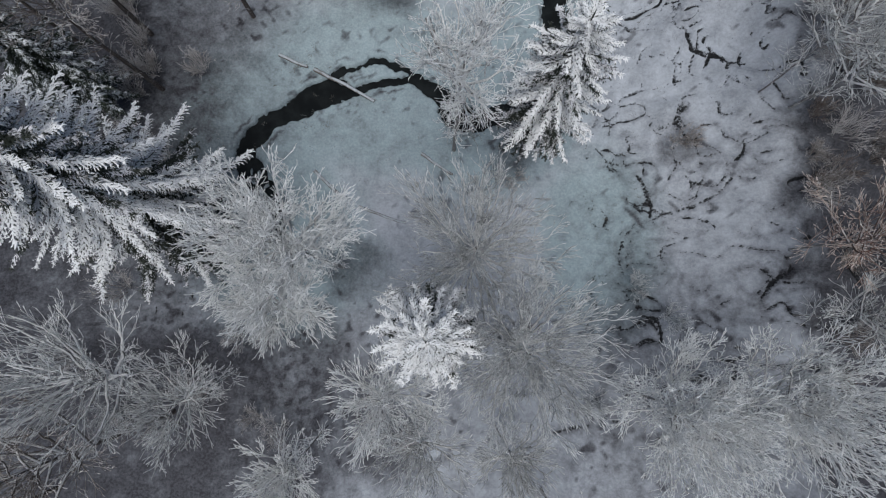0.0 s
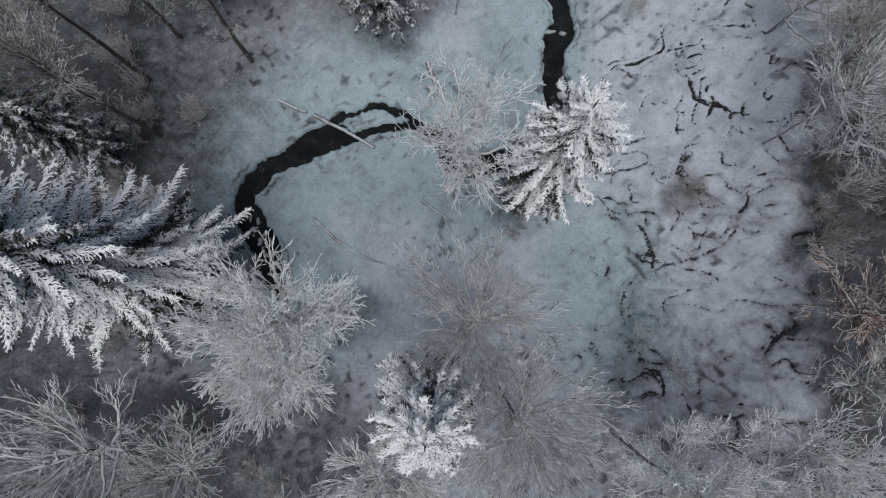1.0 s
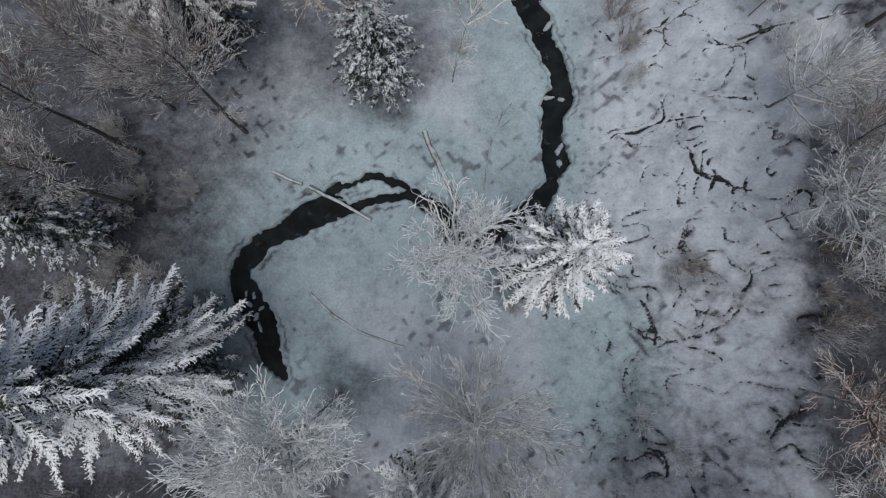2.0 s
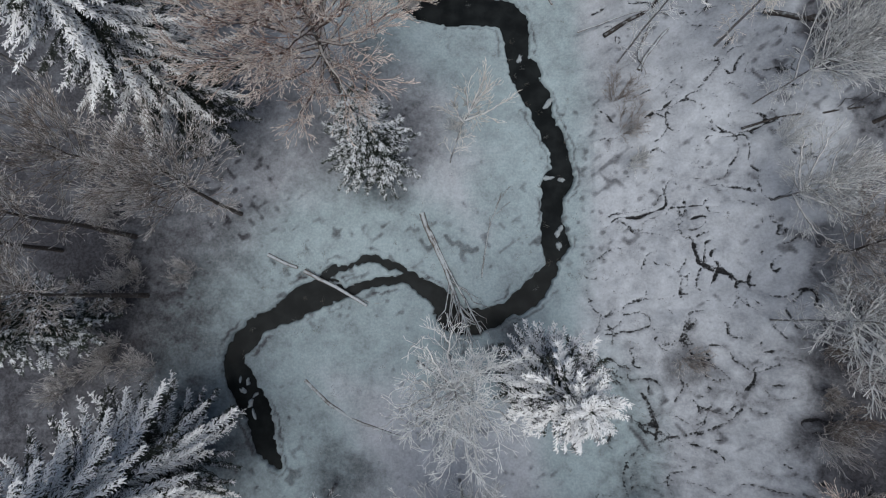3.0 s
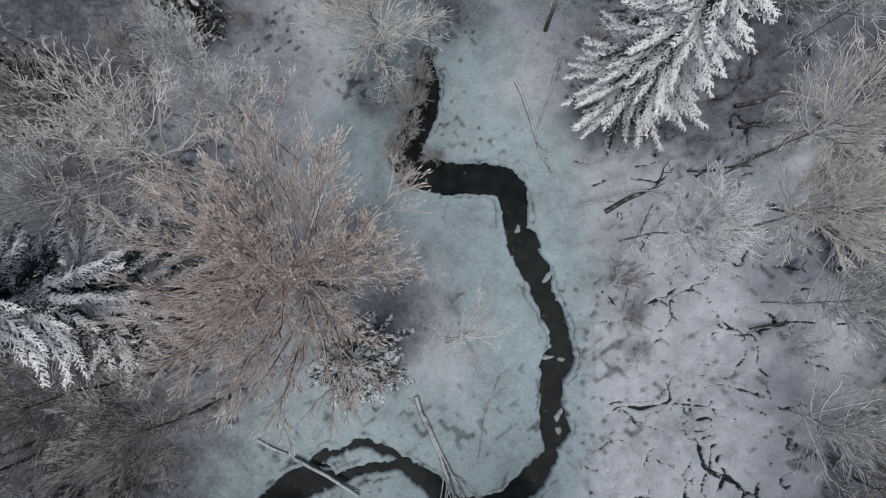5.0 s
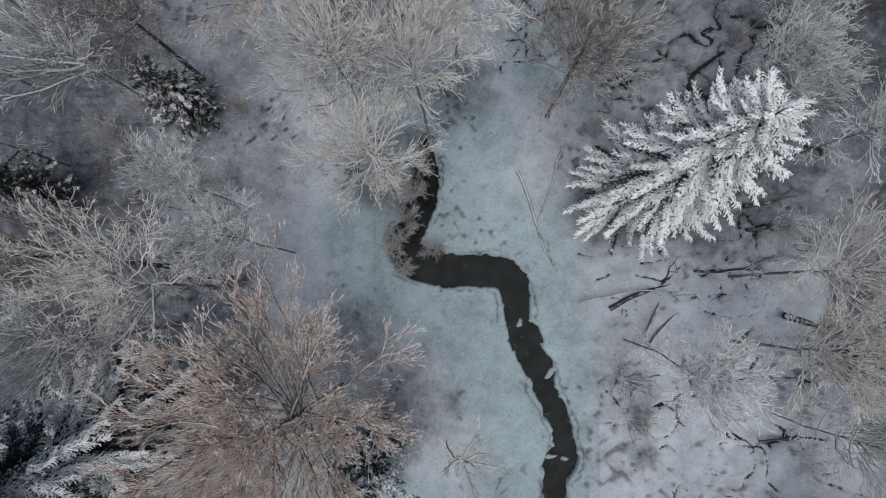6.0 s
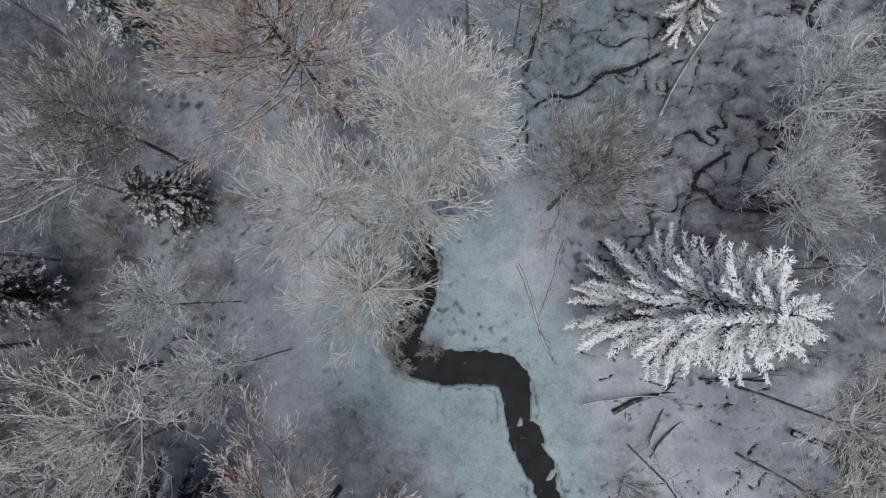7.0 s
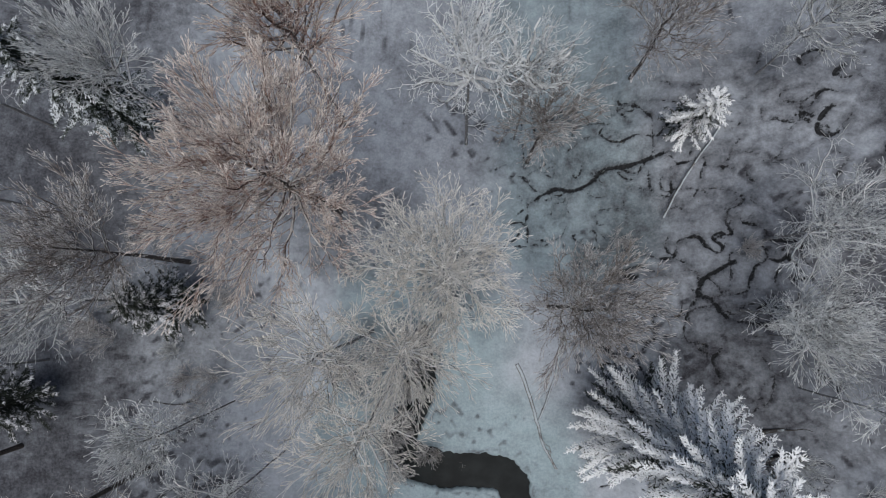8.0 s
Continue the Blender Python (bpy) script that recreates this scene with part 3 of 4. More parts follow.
    b3, _, l3 = shoots(rng, b2, c3, (0.36 * l2)[:, None] + 0.42, 0.8 * min(curl, 1.3), lift * 0.3, 3, 0.2, 0.05 * curl, heart, 0.6 / curl)
    b4, _, l4 = shoots(rng, b3, c4, (0.22 * l3)[:, None] + 0.22, 0.55 * min(curl, 1.3), lift * 0.3, 2, 0.25, 0.03, heart, 0.5 / curl)
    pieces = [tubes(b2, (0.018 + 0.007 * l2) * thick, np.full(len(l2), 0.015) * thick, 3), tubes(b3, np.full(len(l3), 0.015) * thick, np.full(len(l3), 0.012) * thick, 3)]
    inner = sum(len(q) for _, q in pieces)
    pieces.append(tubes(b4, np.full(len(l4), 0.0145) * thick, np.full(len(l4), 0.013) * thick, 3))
    # feathery frost gathered on some of the tips
    tip = np.concatenate([b3[:, -2:], b4])
    tip = tip[rng.rand(len(tip)) < (0.05 if far else 0.26 if dense > 2.2 else 0.16)]
    if len(tip):
        way = unit(tip[:, 1] - tip[:, 0])
        clump = tip[:, 1][:, None] + way[:, None] * np.array([-0.10, 0.08])[None, :, None]
        pieces.append(tubes(clump, rng.uniform(0.018, 0.036, len(tip)), rng.uniform(0.016, 0.030, len(tip)), 3))
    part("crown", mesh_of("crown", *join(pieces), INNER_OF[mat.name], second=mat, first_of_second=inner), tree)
    return tree


TREES = []        # x, y, height of the top, crown radius, twigs, crown base, density, lift
TREES += [
    (-8.7, 3.0, 22.5, 4.9, "rime", 0.5, 2.0, 0.35, "round broadleaf tree thick with white hoar frost"),
    (-9.8, -0.6, 18, 2.8, "rime", 0.5, 1.1, 0.3, "smaller frosted broadleaf tree beside a larger one"),
    (1.7, 3.5, 18.5, 5.9, "grey", 0.35, 1.8, 0.6, "upright fan-shaped bare tree with fine frosted twigs"),
    (4.8, -2.9, 20.5, 5.0, "grey", 0.5, 1.6, 0.6, "fine-twigged grey bare tree beside a small spruce"),
    (0.9, 13.6, 21.5, 4.0, "rime", 0.45, 0.6, 0.3, "open frosted birch at the stream bend"),
    (-20.5, -4.9, 20, 5.5, "grey", 0.4, 0.6, 0.25, "wide bare tree with frosted spreading limbs"),
    (-16.9, -5.9, 16, 3.3, "grey", 0.4, 0.9, 0.35, "low bare tree with fine frosted twigs"),
    (-22.3, -9.2, 20, 4.8, "brown", 0.4, 0.6, 0.3, "bare tree with long frosted limbs"),
    (14.0, -6.3, 20, 5.0, "rime", 0.4, 1.6, 0.55, "broad frosted tree on the wet slope"),
    (20.1, -5.8, 19.5, 5.7, "rime", 0.4, 1.5, 0.6, "broad frosted tree with fine upright twigs"),
    (27.3, 15.6, 19, 5.2, "grey", 0.4, 0.9, 0.3, "grey bare tree on the slope"),
    (26.8, 4.3, 18, 4.3, "warm", 0.35, 0.8, 0.3, "sparse pale-limbed bare tree on the slope"),
]
TREES += [
    (26.8, -0.7, 16, 3.3, "grey", 0.35, 0.8, 0.2, "low frosted tree with drooping twigs"),
    (-3.8, -6.0, 19, 2.9, "rime", 0.4, 0.57, 0.3, "slim frosted tree over dark ground"),
    (-0.7, -8.3, 18, 3.3, "grey", 0.4, 0.58, 0.4, "slim grey bare tree with upright twigs"),
    (4.5, -10.2, 13, 2.7, "grey", 0.3, 0.8, 0.4, "small bare tree with fine grey twigs"),
    (-9.5, -10.3, 15, 2.2, "rime", 0.4, 0.8, 0.4, "small frosted tree with upright twigs"),
    (-26.5, 23.9, 20, 4.6, "brown", 0.5, 0.8, 0.35, "tall brown bare tree with a long dark trunk"),
    (-17.6, 26.0, 17.5, 4.8, "brown", 0.45, 1.0, 0.45, "brown bare tree with dense fine twigs"),
    (-24.0, 28.0, 17, 4.3, "brown", 0.4, 0.9, 0.4, "brown bare tree at the forest edge"),
    (-8.0, 35.2, 23.5, 9.2, "warm", 0.45, 2.6, 0.25, "very large reddish bare tree with frosted twig tips"),
    (-23.5, 45.5, 20, 5.0, "brown", 0.4, 0.9, 0.3, "large brown bare tree with dull limbs"),
    (15.6, 39.3, 19.5, 3.0, "rime", 0.5, 0.6, 0.3, "open frosted tree on the wet slope"),
]
TREES += [
    (23.1, 44.4, 21, 4.0, "pale", 0.4, 0.9, 0.3, "frosted tree with spreading limbs on the slope"),
    (25.2, 17.0, 19, 3.5, "grey", 0.45, 0.6, 0.25, "frosted tree with pale arching limbs"),
    (29.5, 22.0, 14, 4.4, "brown", 0.3, 0.9, 0.4, "low dull brown thicket tree"),
    (26.2, 26.3, 13.5, 4.0, "grey", 0.4, 0.6, 0.25, "sparse bare tree with pale limbs"),
    (29.5, 36.5, 14, 4.1, "grey", 0.3, 0.8, 0.3, "low bare tree on the slope"),
    (-17.8, 43.7, 20.5, 5.3, "pale", 0.4, 0.7, 0.35, "large open frosted tree with sinuous limbs"),
    (-12.4, 46.7, 16.5, 3.3, "grey", 0.4, 0.58, 0.5, "slender open frosted tree with forked limbs"),
    (-16.8, 50.8, 15.5, 2.3, "grey", 0.3, 0.58, 0.6, "slender open grey sapling with bare twigs"),
    (-5.1, 56.7, 22, 4.3, "pale", 0.5, 0.9, 0.35, "tall pale bare tree with frosted tips"),
    (-0.5, 56.3, 20.5, 4.0, "pale", 0.5, 0.9, 0.4, "frosted tree at the head of the stream"),
    (-3.6, 52.0, 19, 4.5, "pale", 0.45, 0.8, 0.2, "frosted tree hanging over the stream"),
    (9.9, 58.8, 17, 4.8, "brown", 0.35, 1.5, 0.4, "dense brown-twigged bare tree"),
]
TREES += [
    (-24.1, 59.3, 17, 5.0, "grey", 0.35, 0.6, 0.25, "spreading frosted tree at the forest edge"),
    (-8.1, 67.0, 22.5, 8.2, "warm", 0.45, 2.5, 0.16, "large reddish bare tree with frosted twig tips"),
    (-20.7, 73.8, 18, 3.4, "grey", 0.4, 1.0, 0.4, "grey bare tree beside a spruce"),
    (-21.2, 62.6, 18, 5.4, "brown", 0.4, 1.0, 0.3, "wide dull brown bare tree with frosted limbs"),
    (1.9, 61.2, 21, 5.2, "pale", 0.45, 1.7, 0.35, "pale grey tree with arching frosted twigs"),
    (2.9, 73.0, 20, 4.2, "rime", 0.4, 0.55, 0.15, "open tree with thick white limbs"),
    (8.2, 71.3, 15, 4.0, "brown", 0.35, 0.9, 0.35, "brown twiggy tree between pale-limbed ones"),
    (-7.5, 74.6, 22, 5.0, "warm", 0.45, 1.4, 0.3, "reddish bare tree behind a larger one"),
    (7.1, 73.4, 18, 3.4, "grey", 0.4, 0.55, 0.15, "open tree with pale limbs"),
    (16.7, 78.0, 14.5, 4.8, "brown", 0.35, 0.9, 0.4, "brown thicket tree with dense twigs"),
    (25.3, 76.9, 16, 3.9, "grey", 0.4, 0.6, 0.3, "frosted tree on the slope"),
    (25.2, 64.0, 17, 4.6, "grey", 0.4, 0.57, 0.2, "open tree with pale arching limbs"),
]
TREES += [
    (26.6, 53.2, 18, 3.1, "rime", 0.4, 0.8, 0.35, "frosted tree on the slope"),
    (25.1, 56.9, 14, 3.5, "grey", 0.3, 0.6, 0.3, "sparse grey sapling on the slope"),
    (-25.2, 18.8, 19, 4.2, "brown", 0.5, 0.8, 0.35, "tall dark-trunked bare tree in the forest edge"),
    (22.8, 39.5, 19, 3.9, "pale", 0.45, 1.2, 0.3, "dense frosted tree on the wet slope"),
    (25.2, 34.2, 16, 3.2, "grey", 0.4, 0.9, 0.25, "frosted tree with dark spreading limbs"),
    (23.6, 58.7, 16.5, 4.0, "grey", 0.4, 0.57, 0.25, "open frosted grey tree beyond a large spruce"),
    (-22.1, 40.4, 20, 4.6, "grey", 0.45, 0.9, 0.3, "grey bare tree with a dark leaning trunk"),
]
_r = np.random.RandomState(21)
for side, x0, x1 in ((-1, 30, 38), (1, 32, 40)):
    for y in np.arange(-14, 92, 7.5):
        TREES.append((side * _r.uniform(x0, x1), y + _r.uniform(-2, 2), _r.uniform(15, 20) + (4 if side > 0 else 1), _r.uniform(3.8, 5.2), _r.choice(["brown", "grey", "grey"]),
                      0.3, 0.5, _r.uniform(0.2, 0.45), "bare tree standing in the forest edge"))
for x in (-14, -4, 12, 24):
    TREES.append((x + _r.uniform(-2, 2), 86 + _r.uniform(-2, 3), _r.uniform(17, 20), 4.2, "grey", 0.35, 0.7, 0.35, "bare grey tree beyond the head of the stream"))
for x in (-13, 9, 24):
    TREES.append((x + _r.uniform(-2, 2), -16 + _r.uniform(-2, 1), _r.uniform(15, 18), 4.0, "grey", 0.35, 0.7, 0.35, "bare grey tree at the meadow's lower end"))
TWIGS = {"pale": MAT_PALE, "rime": MAT_RIME, "grey": MAT_GREY, "warm": MAT_WARM, "brown": MAT_BROWN}
for k, (x, y, h, rad, twig, low, dense, lift, text) in enumerate(TREES):
    broadleaf(x, y, h, rad, TWIGS[twig], text, 100 + k, low, dense, lift, 2.2 if "open" in text else 1.4 if twig in ("rime", "pale") and dense > 1.2 else 1.0, thick=1.2 if twig == "rime" else 0.85 if dense > 2.2 else 1.0, stout=2.1 if lift == 0.15 else 1.3 if dense == 0.6 else 0.55 if twig == "brown" else 1.0)

broadleaf(0.9, 30.7, 12.5, 2.3, MAT_PALE, "thin leaning forked snag inside the stream bend", 91, 0.6, 0.5, 0.3, limbs=7, lean=(1.5, 1.4), stout=1.7)


# ---- spruces ----
def spindles(base, way, up, length, width, height):
    """Many tapering snow-laden shoots, shaped like small gabled ridges."""
    side = unit(np.cross(way, up))
    up = np.cross(side, way)
    rings = []
    for s, k in ((-0.05, 1.0), (1.0, 0.18)):
        c = base + way * (length * s)[:, None]
        w, h = (width * k)[:, None], (height * k)[:, None]
        rings.append(np.stack([c + side * w, c + up * h, c - side * w], 1))
    v = np.stack(rings, 1).reshape(-1, 3)
    i = np.arange(len(base))[:, None] * 6
    j = np.arange(2)
    q = np.stack([i + j, i + j + 1, i + 4 + j, i + 3 + j], -1).reshape(-1, 4)
    return v, q


def pads(rng, base, way, length):
    """Rounded loads of snow lying along the shoots."""
    way = unit(way * np.array([1, 1, 0.5]))
    side = unit(np.cross(way, np.array([0, 0, 1.0])))
    a = np.arange(5) * 2 * np.pi / 5 + 0.3
    rings = []
    for s, k in ((-0.45, 0.35), (0.05, 1.0), (0.6, 0.75), (1.0, 0.2)):
        c = base + way * (length * s)[:, None] + np.array([0, 0, 0.035])
        r = (0.30 * length * k)[:, None, None]
        rings.append(c[:, None] + r * (np.cos(a)[None, :, None] * side[:, None] + np.sin(a)[None, :, None] * np.array([0, 0, 0.6])))
    v = np.stack(rings, 1).reshape(-1, 3)
    i = np.arange(len(base))[:, None, None] * 20 + np.arange(3)[None, :, None] * 5
    j = np.arange(5)
    q = np.stack([i + j, i + (j + 1) % 5, i + 5 + (j + 1) % 5, i + 5 + j], -1).reshape(-1, 4)
    return v, q


def bough_mesh(rng, length, droop, mat):
    """A spruce bough along +x: a stem with forward-swept side sprays in one plane, like a feather, and bare shoots hanging under it."""
    s = np.linspace(0, 1, 9)
    wig = np.cumsum(rng.normal(0, 0.014, 9)) * length * s
    stem = np.column_stack([s * length, wig, length * (-droop * s + 0.62 * droop * s ** 2)])[None]
    fine = min(1.0, max(0.62, length / 2.4))
    n = max(6, int(length / (0.20 * fine)))
    sa = np.clip(np.repeat(np.linspace(0.10, 1.0, n), 2) + rng.uniform(-0.4, 0.4, 2 * n) / n, 0, 1)
    hand = np.tile((1, -1), n)
    f = sa * 8
    i = np.minimum(f.astype(int), 7)
    pos = stem[0][i] + (stem[0][i + 1] - stem[0][i]) * (f - i)[:, None]
    tan = unit(stem[0][i + 1] - stem[0][i])
    ang = hand * rng.uniform(0.62, 0.92, 2 * n) * (1.05 - 0.35 * sa)
    way = unit(np.column_stack([tan[:, 0] * np.cos(ang), np.sin(ang), tan[:, 2] * 0.8 + rng.normal(-0.10, 0.13, 2 * n)]))
    size = (0.155 * length ** 0.8 * np.minimum(1, 0.35 + 1.9 * sa) * np.clip(1.06 - sa, 0, 1) ** 0.62 + 0.13) * rng.uniform(0.72, 1.22, 2 * n)
    b, w, l, thick = [pos], [way], [size], [np.full(2 * n, 0.050)]
    per = np.maximum(1, (size / (0.20 * fine)).astype(int))
    for k in range(2 * n):
        m = per[k] * 2
        u = np.linspace(0.22, 0.95, m)
        p = pos[k] + way[k] * size[k] * u[:, None]
        a = np.tile((1, -1), per[k]) * rng.uniform(0.5, 0.85, m)
        ww = np.column_stack([way[k, 0] * np.cos(a) - way[k, 1] * np.sin(a), way[k, 0] * np.sin(a) + way[k, 1] * np.cos(a), np.full(m, way[k, 2]) - rng.uniform(-0.05, 0.25, m)])
        b.append(p)
        w.append(unit(ww))
        l.append(rng.uniform(0.13, 0.25, m) * (1.15 - 0.5 * u) * fine)
        thick.append(np.full(m, 0.041))
    b, w, l, thick = np.vstack(b), np.vstack(w), np.concatenate(l), np.concatenate(thick)
    # a few shoots carry no snow; under them more bare ones hang down
    bare = rng.rand(len(b)) < 0.06
    along = np.clip((b[:, 0] / length - 0.06) / 0.30 + max(0, 2.2 - length), 0, 1)
    shelter = np.where(bare, 0.15, 1.0) * along
    k = rng.randint(0, len(b), int(len(b) * 0.25))
    hang = unit(w[k] * np.array([1, 1, 0.0]) + np.column_stack([rng.normal(0, 0.3, (len(k), 2)), rng.uniform(-1.3, -0.5, len(k))]))
    b, w, l, thick = np.vstack([b, b[k] - np.array([0, 0, 0.05])]), np.vstack([w, hang]), np.concatenate([l, np.minimum(l[k], 0.3) * 1.3]), np.concatenate([thick, np.full(len(k), 0.04)])
    shelter = np.concatenate([shelter, np.zeros(len(k))])
    up = np.tile((0, 0, 1.0), (len(b), 1)) + rng.normal(0, 0.22, (len(b), 3))
    wide = thick * fine * rng.uniform(0.75, 1.35, len(l))
    pieces = [tubes(stem, [0.016 * length + 0.02], [0.022], 4), spindles(b, w, unit(up), l, wide, wide * 0.95)]
    n = max(3, int(length * 3.0))
    k = rng.randint(0, len(b), n)
    k = k[(b[k, 0] > 0.3 * length) & (shelter[k] > 0.5)]
    shelter = np.concatenate([np.full(36, 0.4), np.repeat(shelter, 6), np.ones(len(k) * 20)])
    if len(k):
        pieces.append(pads(rng, b[k], w[k], rng.uniform(0.14, 0.27, len(k)) * fine))
    v, q = join(pieces)
    me = mesh_of("bough", v, q, mat)
    me.attributes.new("open", "FLOAT", "POINT").data.foreach_set("value", shelter.astype(np.float32))
    return me


BOUGHS = {}
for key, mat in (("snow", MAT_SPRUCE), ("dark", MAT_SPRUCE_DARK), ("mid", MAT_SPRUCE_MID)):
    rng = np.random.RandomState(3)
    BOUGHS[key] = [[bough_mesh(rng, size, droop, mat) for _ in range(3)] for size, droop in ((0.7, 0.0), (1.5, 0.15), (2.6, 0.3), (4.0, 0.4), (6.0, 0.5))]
SIZES = (0.7, 1.5, 2.6, 4.0, 6.0)


def spruce(x, y, height, radius, kind, label, seed, low=0.16, lean=(0.0, 0.0), gaps=0.22):
    """Whorls of boughs up a trunk: laden with snow where they lie open, darker lower down and between the laden ones,
    with less snow and with shade put into the colour.
    """
    rng = np.random.RandomState(seed)
    tree = tagged(new("spruce_tree"), label, "tree", "spruces")
    tree.location = (x, y, ground_at(x, y) - 0.15)
    H = height - tree.location.z
    s = np.linspace(0, 1, 8)
    line = np.column_stack([lean[0] * s, lean[1] * s, s * H])[None]
    part("trunk", mesh_of("trunk", *tubes(line, [0.012 * H + 0.04], [0.015], 8), MAT_DARK), tree)
    z, az = H * low, rng.uniform(0, 6)
    while z < H - 0.25:
        u = z / H
        reach = radius * (1 - u) ** 0.55 * min(1.0, 0.55 + 1.6 * (u - low)) + 0.12
        for k in range(7):
            az += 2 * math.pi / 7 + rng.normal(0, 0.2)
            size = reach * rng.uniform(0.62, 1.14)
            c = min(range(5), key=lambda q: abs(math.log(SIZES[q] / size)))
            # dark boughs low down and in gaps: less snow, and shade painted in
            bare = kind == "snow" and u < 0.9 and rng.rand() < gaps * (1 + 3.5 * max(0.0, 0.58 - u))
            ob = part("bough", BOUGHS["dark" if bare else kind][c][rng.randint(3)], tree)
            pitch = 0.26 + (0.10 if bare else 0.0) - 0.95 * max(0, u - 0.66) / 0.34 + rng.normal(0, 0.06)
            sc = size / SIZES[c]
            ob.matrix_basis = Matrix.Translation((lean[0] * u, lean[1] * u, z + rng.normal(0, 0.10) - (0.4 if bare else 0.0))) @ Euler((rng.normal(0, 0.12), pitch, az)).to_matrix().to_4x4() @ Matrix.Diagonal((sc, sc, sc, 1))
        z += 0.22 + 0.56 * (1 - u) + rng.uniform(0, 0.12)
        az += 0.5
    tip = tubes(np.array([[(lean[0], lean[1], H - 0.4), (lean[0], lean[1], H + 0.35)]]), [0.05], [0.015], 5)
    part("leader", mesh_of("leader", *tip, MAT_SPRUCE if kind == "snow" else MAT_SPRUCE_DARK), tree)
    return tree


SPRUCES = [
    (-20.3, 6.5, 28.0, 9.8, "snow", "tall spruce with long snow-laden boughs"),
    (7.0, 13.5, 22.5, 6.0, "snow", "slender spruce thick with snow beside the stream"),
    (-0.7, -1.7, 23.5, 5.8, "snow", "narrow spruce with a bright white frosted top"),
    (-5.2, 30.0, 15.5, 5.3, "mid", "young dark spruce with lightly frosted tips"),
    (-19.6, 34.2, 29.5, 8.3, "snow", "tall spruce with clumped snow and dark green gaps"),
    (15.3, 50.5, 24.2, 7.6, "snow", "large white spruce standing on the wet slope"),
    (-32.3, 51.4, 13, 4.2, "dark", "low dark spruce in the forest edge"),
    (-24.3, 74.2, 19, 4.9, "mid", "dark spruce with frosted bough tips"),
    (19.8, 73.0, 11.0, 2.9, "snow", "small snowy spruce among the seeps"),
    (-20.8, 59.0, 10.5, 4.2, "dark", "young dark spruce under a frosted tree"),
    (-28.6, 16.6, 20, 5.2, "mid", "frosted spruce standing in the dim forest edge"),
]
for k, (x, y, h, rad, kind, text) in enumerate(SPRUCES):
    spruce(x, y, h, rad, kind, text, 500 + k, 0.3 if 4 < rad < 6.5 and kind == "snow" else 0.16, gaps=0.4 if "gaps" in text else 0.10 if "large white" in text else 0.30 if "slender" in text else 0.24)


# ---- fallen wood ----
def fallen(points, r0, r1, label, branches=0, seed=0, name="fallen_log", lift=0.0, mat=None):
    """A log lying along points of x, y, with broken branches."""
    rng = np.random.RandomState(seed)
    p = smooth_line([(*q, 0.0) for q in points], 0.6)
    for row in p:
        row[2] = max(ground_at(row[0], row[1]), 0.45) + r0 * 0.7 + lift
    p[:, 2] = np.convolve(np.pad(p[:, 2], 3, mode="edge"), np.ones(7) / 7, "valid")
    p[:, :2] += np.cumsum(rng.normal(0, 0.045, (len(p), 2)), 0)
    p[:, 2] += rng.normal(0, 0.025, len(p))
    top = tagged(new(name), label, "log", "fallen wood")
    top.location = p[0]
    p = p - p[0]
    butt, tip = unit(p[0] - p[1]), unit(p[-1] - p[-2])
    ends = [tubes(np.array([[p[0], p[0] + 0.02 * butt]]), [r0], [r0 * 0.04], 8), tubes(np.array([[p[-1], p[-1] + 0.08 * tip]]), [r1], [r1 * 0.05], 8)]
    part("stem", mesh_of("stem", *join([tubes(p[None], [r0], [r1], 8), *ends]), mat or MAT_LOG), top)
    if branches:
        b, _, l = shoots(rng, p[None], branches, np.full((1, 1), 4.4 if branches > 9 else 2.6), 0.58 if branches > 9 else 0.5, 0.03, 5, 0.58 if branches > 9 else 0.5, 0.09)
        for k in range(len(b)):
            part("branch", mesh_of("branch", *tubes(b[k:k + 1], [r0 * 0.32], [0.025], 4), mat or MAT_LOG), top)


fallen([(-11.9, 21.0), (-9.2, 19.8), (-6.6, 18.4)], 0.19, 0.13, "pale snow-topped log lying across the stream", 2, 1, lift=0.1)
fallen([(-15.1, 22.4), (-13.9, 21.9), (-12.6, 21.4)], 0.16, 0.13, "stump end of a log half buried in snow", 0, 21, lift=-0.06)
fallen([(-1.6, 26.1), (0.2, 22.2), (1.6, 18.9), (3.0, 15.7)], 0.25, 0.10, "long fallen tree with its branchy top in the stream", 30, 2, lift=-0.12)
fallen([(-0.9, 24.6), (0.6, 21.4), (2.3, 18.0), (3.3, 15.9)], 0.13, 0.06, "thinner fallen stem lying along a larger one", 5, 22, lift=0.05)
fallen([(-11.6, 11.6), (-8.2, 8.9), (-3.4, 7.1)], 0.16, 0.10, "half-buried log under snow on the meadow", 0, 3, lift=-0.11)
fallen([(-2.0, 13.2), (0.8, 11.4)], 0.15, 0.10, "short dark log in the snow", 1, 4)
fallen([(7.1, 54.0), (8.5, 50.1), (9.2, 47.7), (10.3, 45.5)], 0.17, 0.09, "forked fallen branch lying on the snow", 3, 5, lift=-0.07)
fallen([(11.2, 56.0), (10.0, 52.5), (8.8, 49.3)], 0.14, 0.08, "straight fallen branch against another one", 2, 6, lift=-0.05)
fallen([(12.2, 42.4), (14.6, 43.0), (16.9, 43.5), (18.6, 43.3), (19.2, 42.6)], 0.10, 0.05, "thin bent pale branch on the slope", 2, 7, lift=0.5)
fallen([(14.5, 41.9), (16.4, 42.9), (18.2, 43.7), (18.5, 44.4)], 0.22, 0.10, "short crooked dark log on the slope", 4, 17, mat=MAT_BARE)
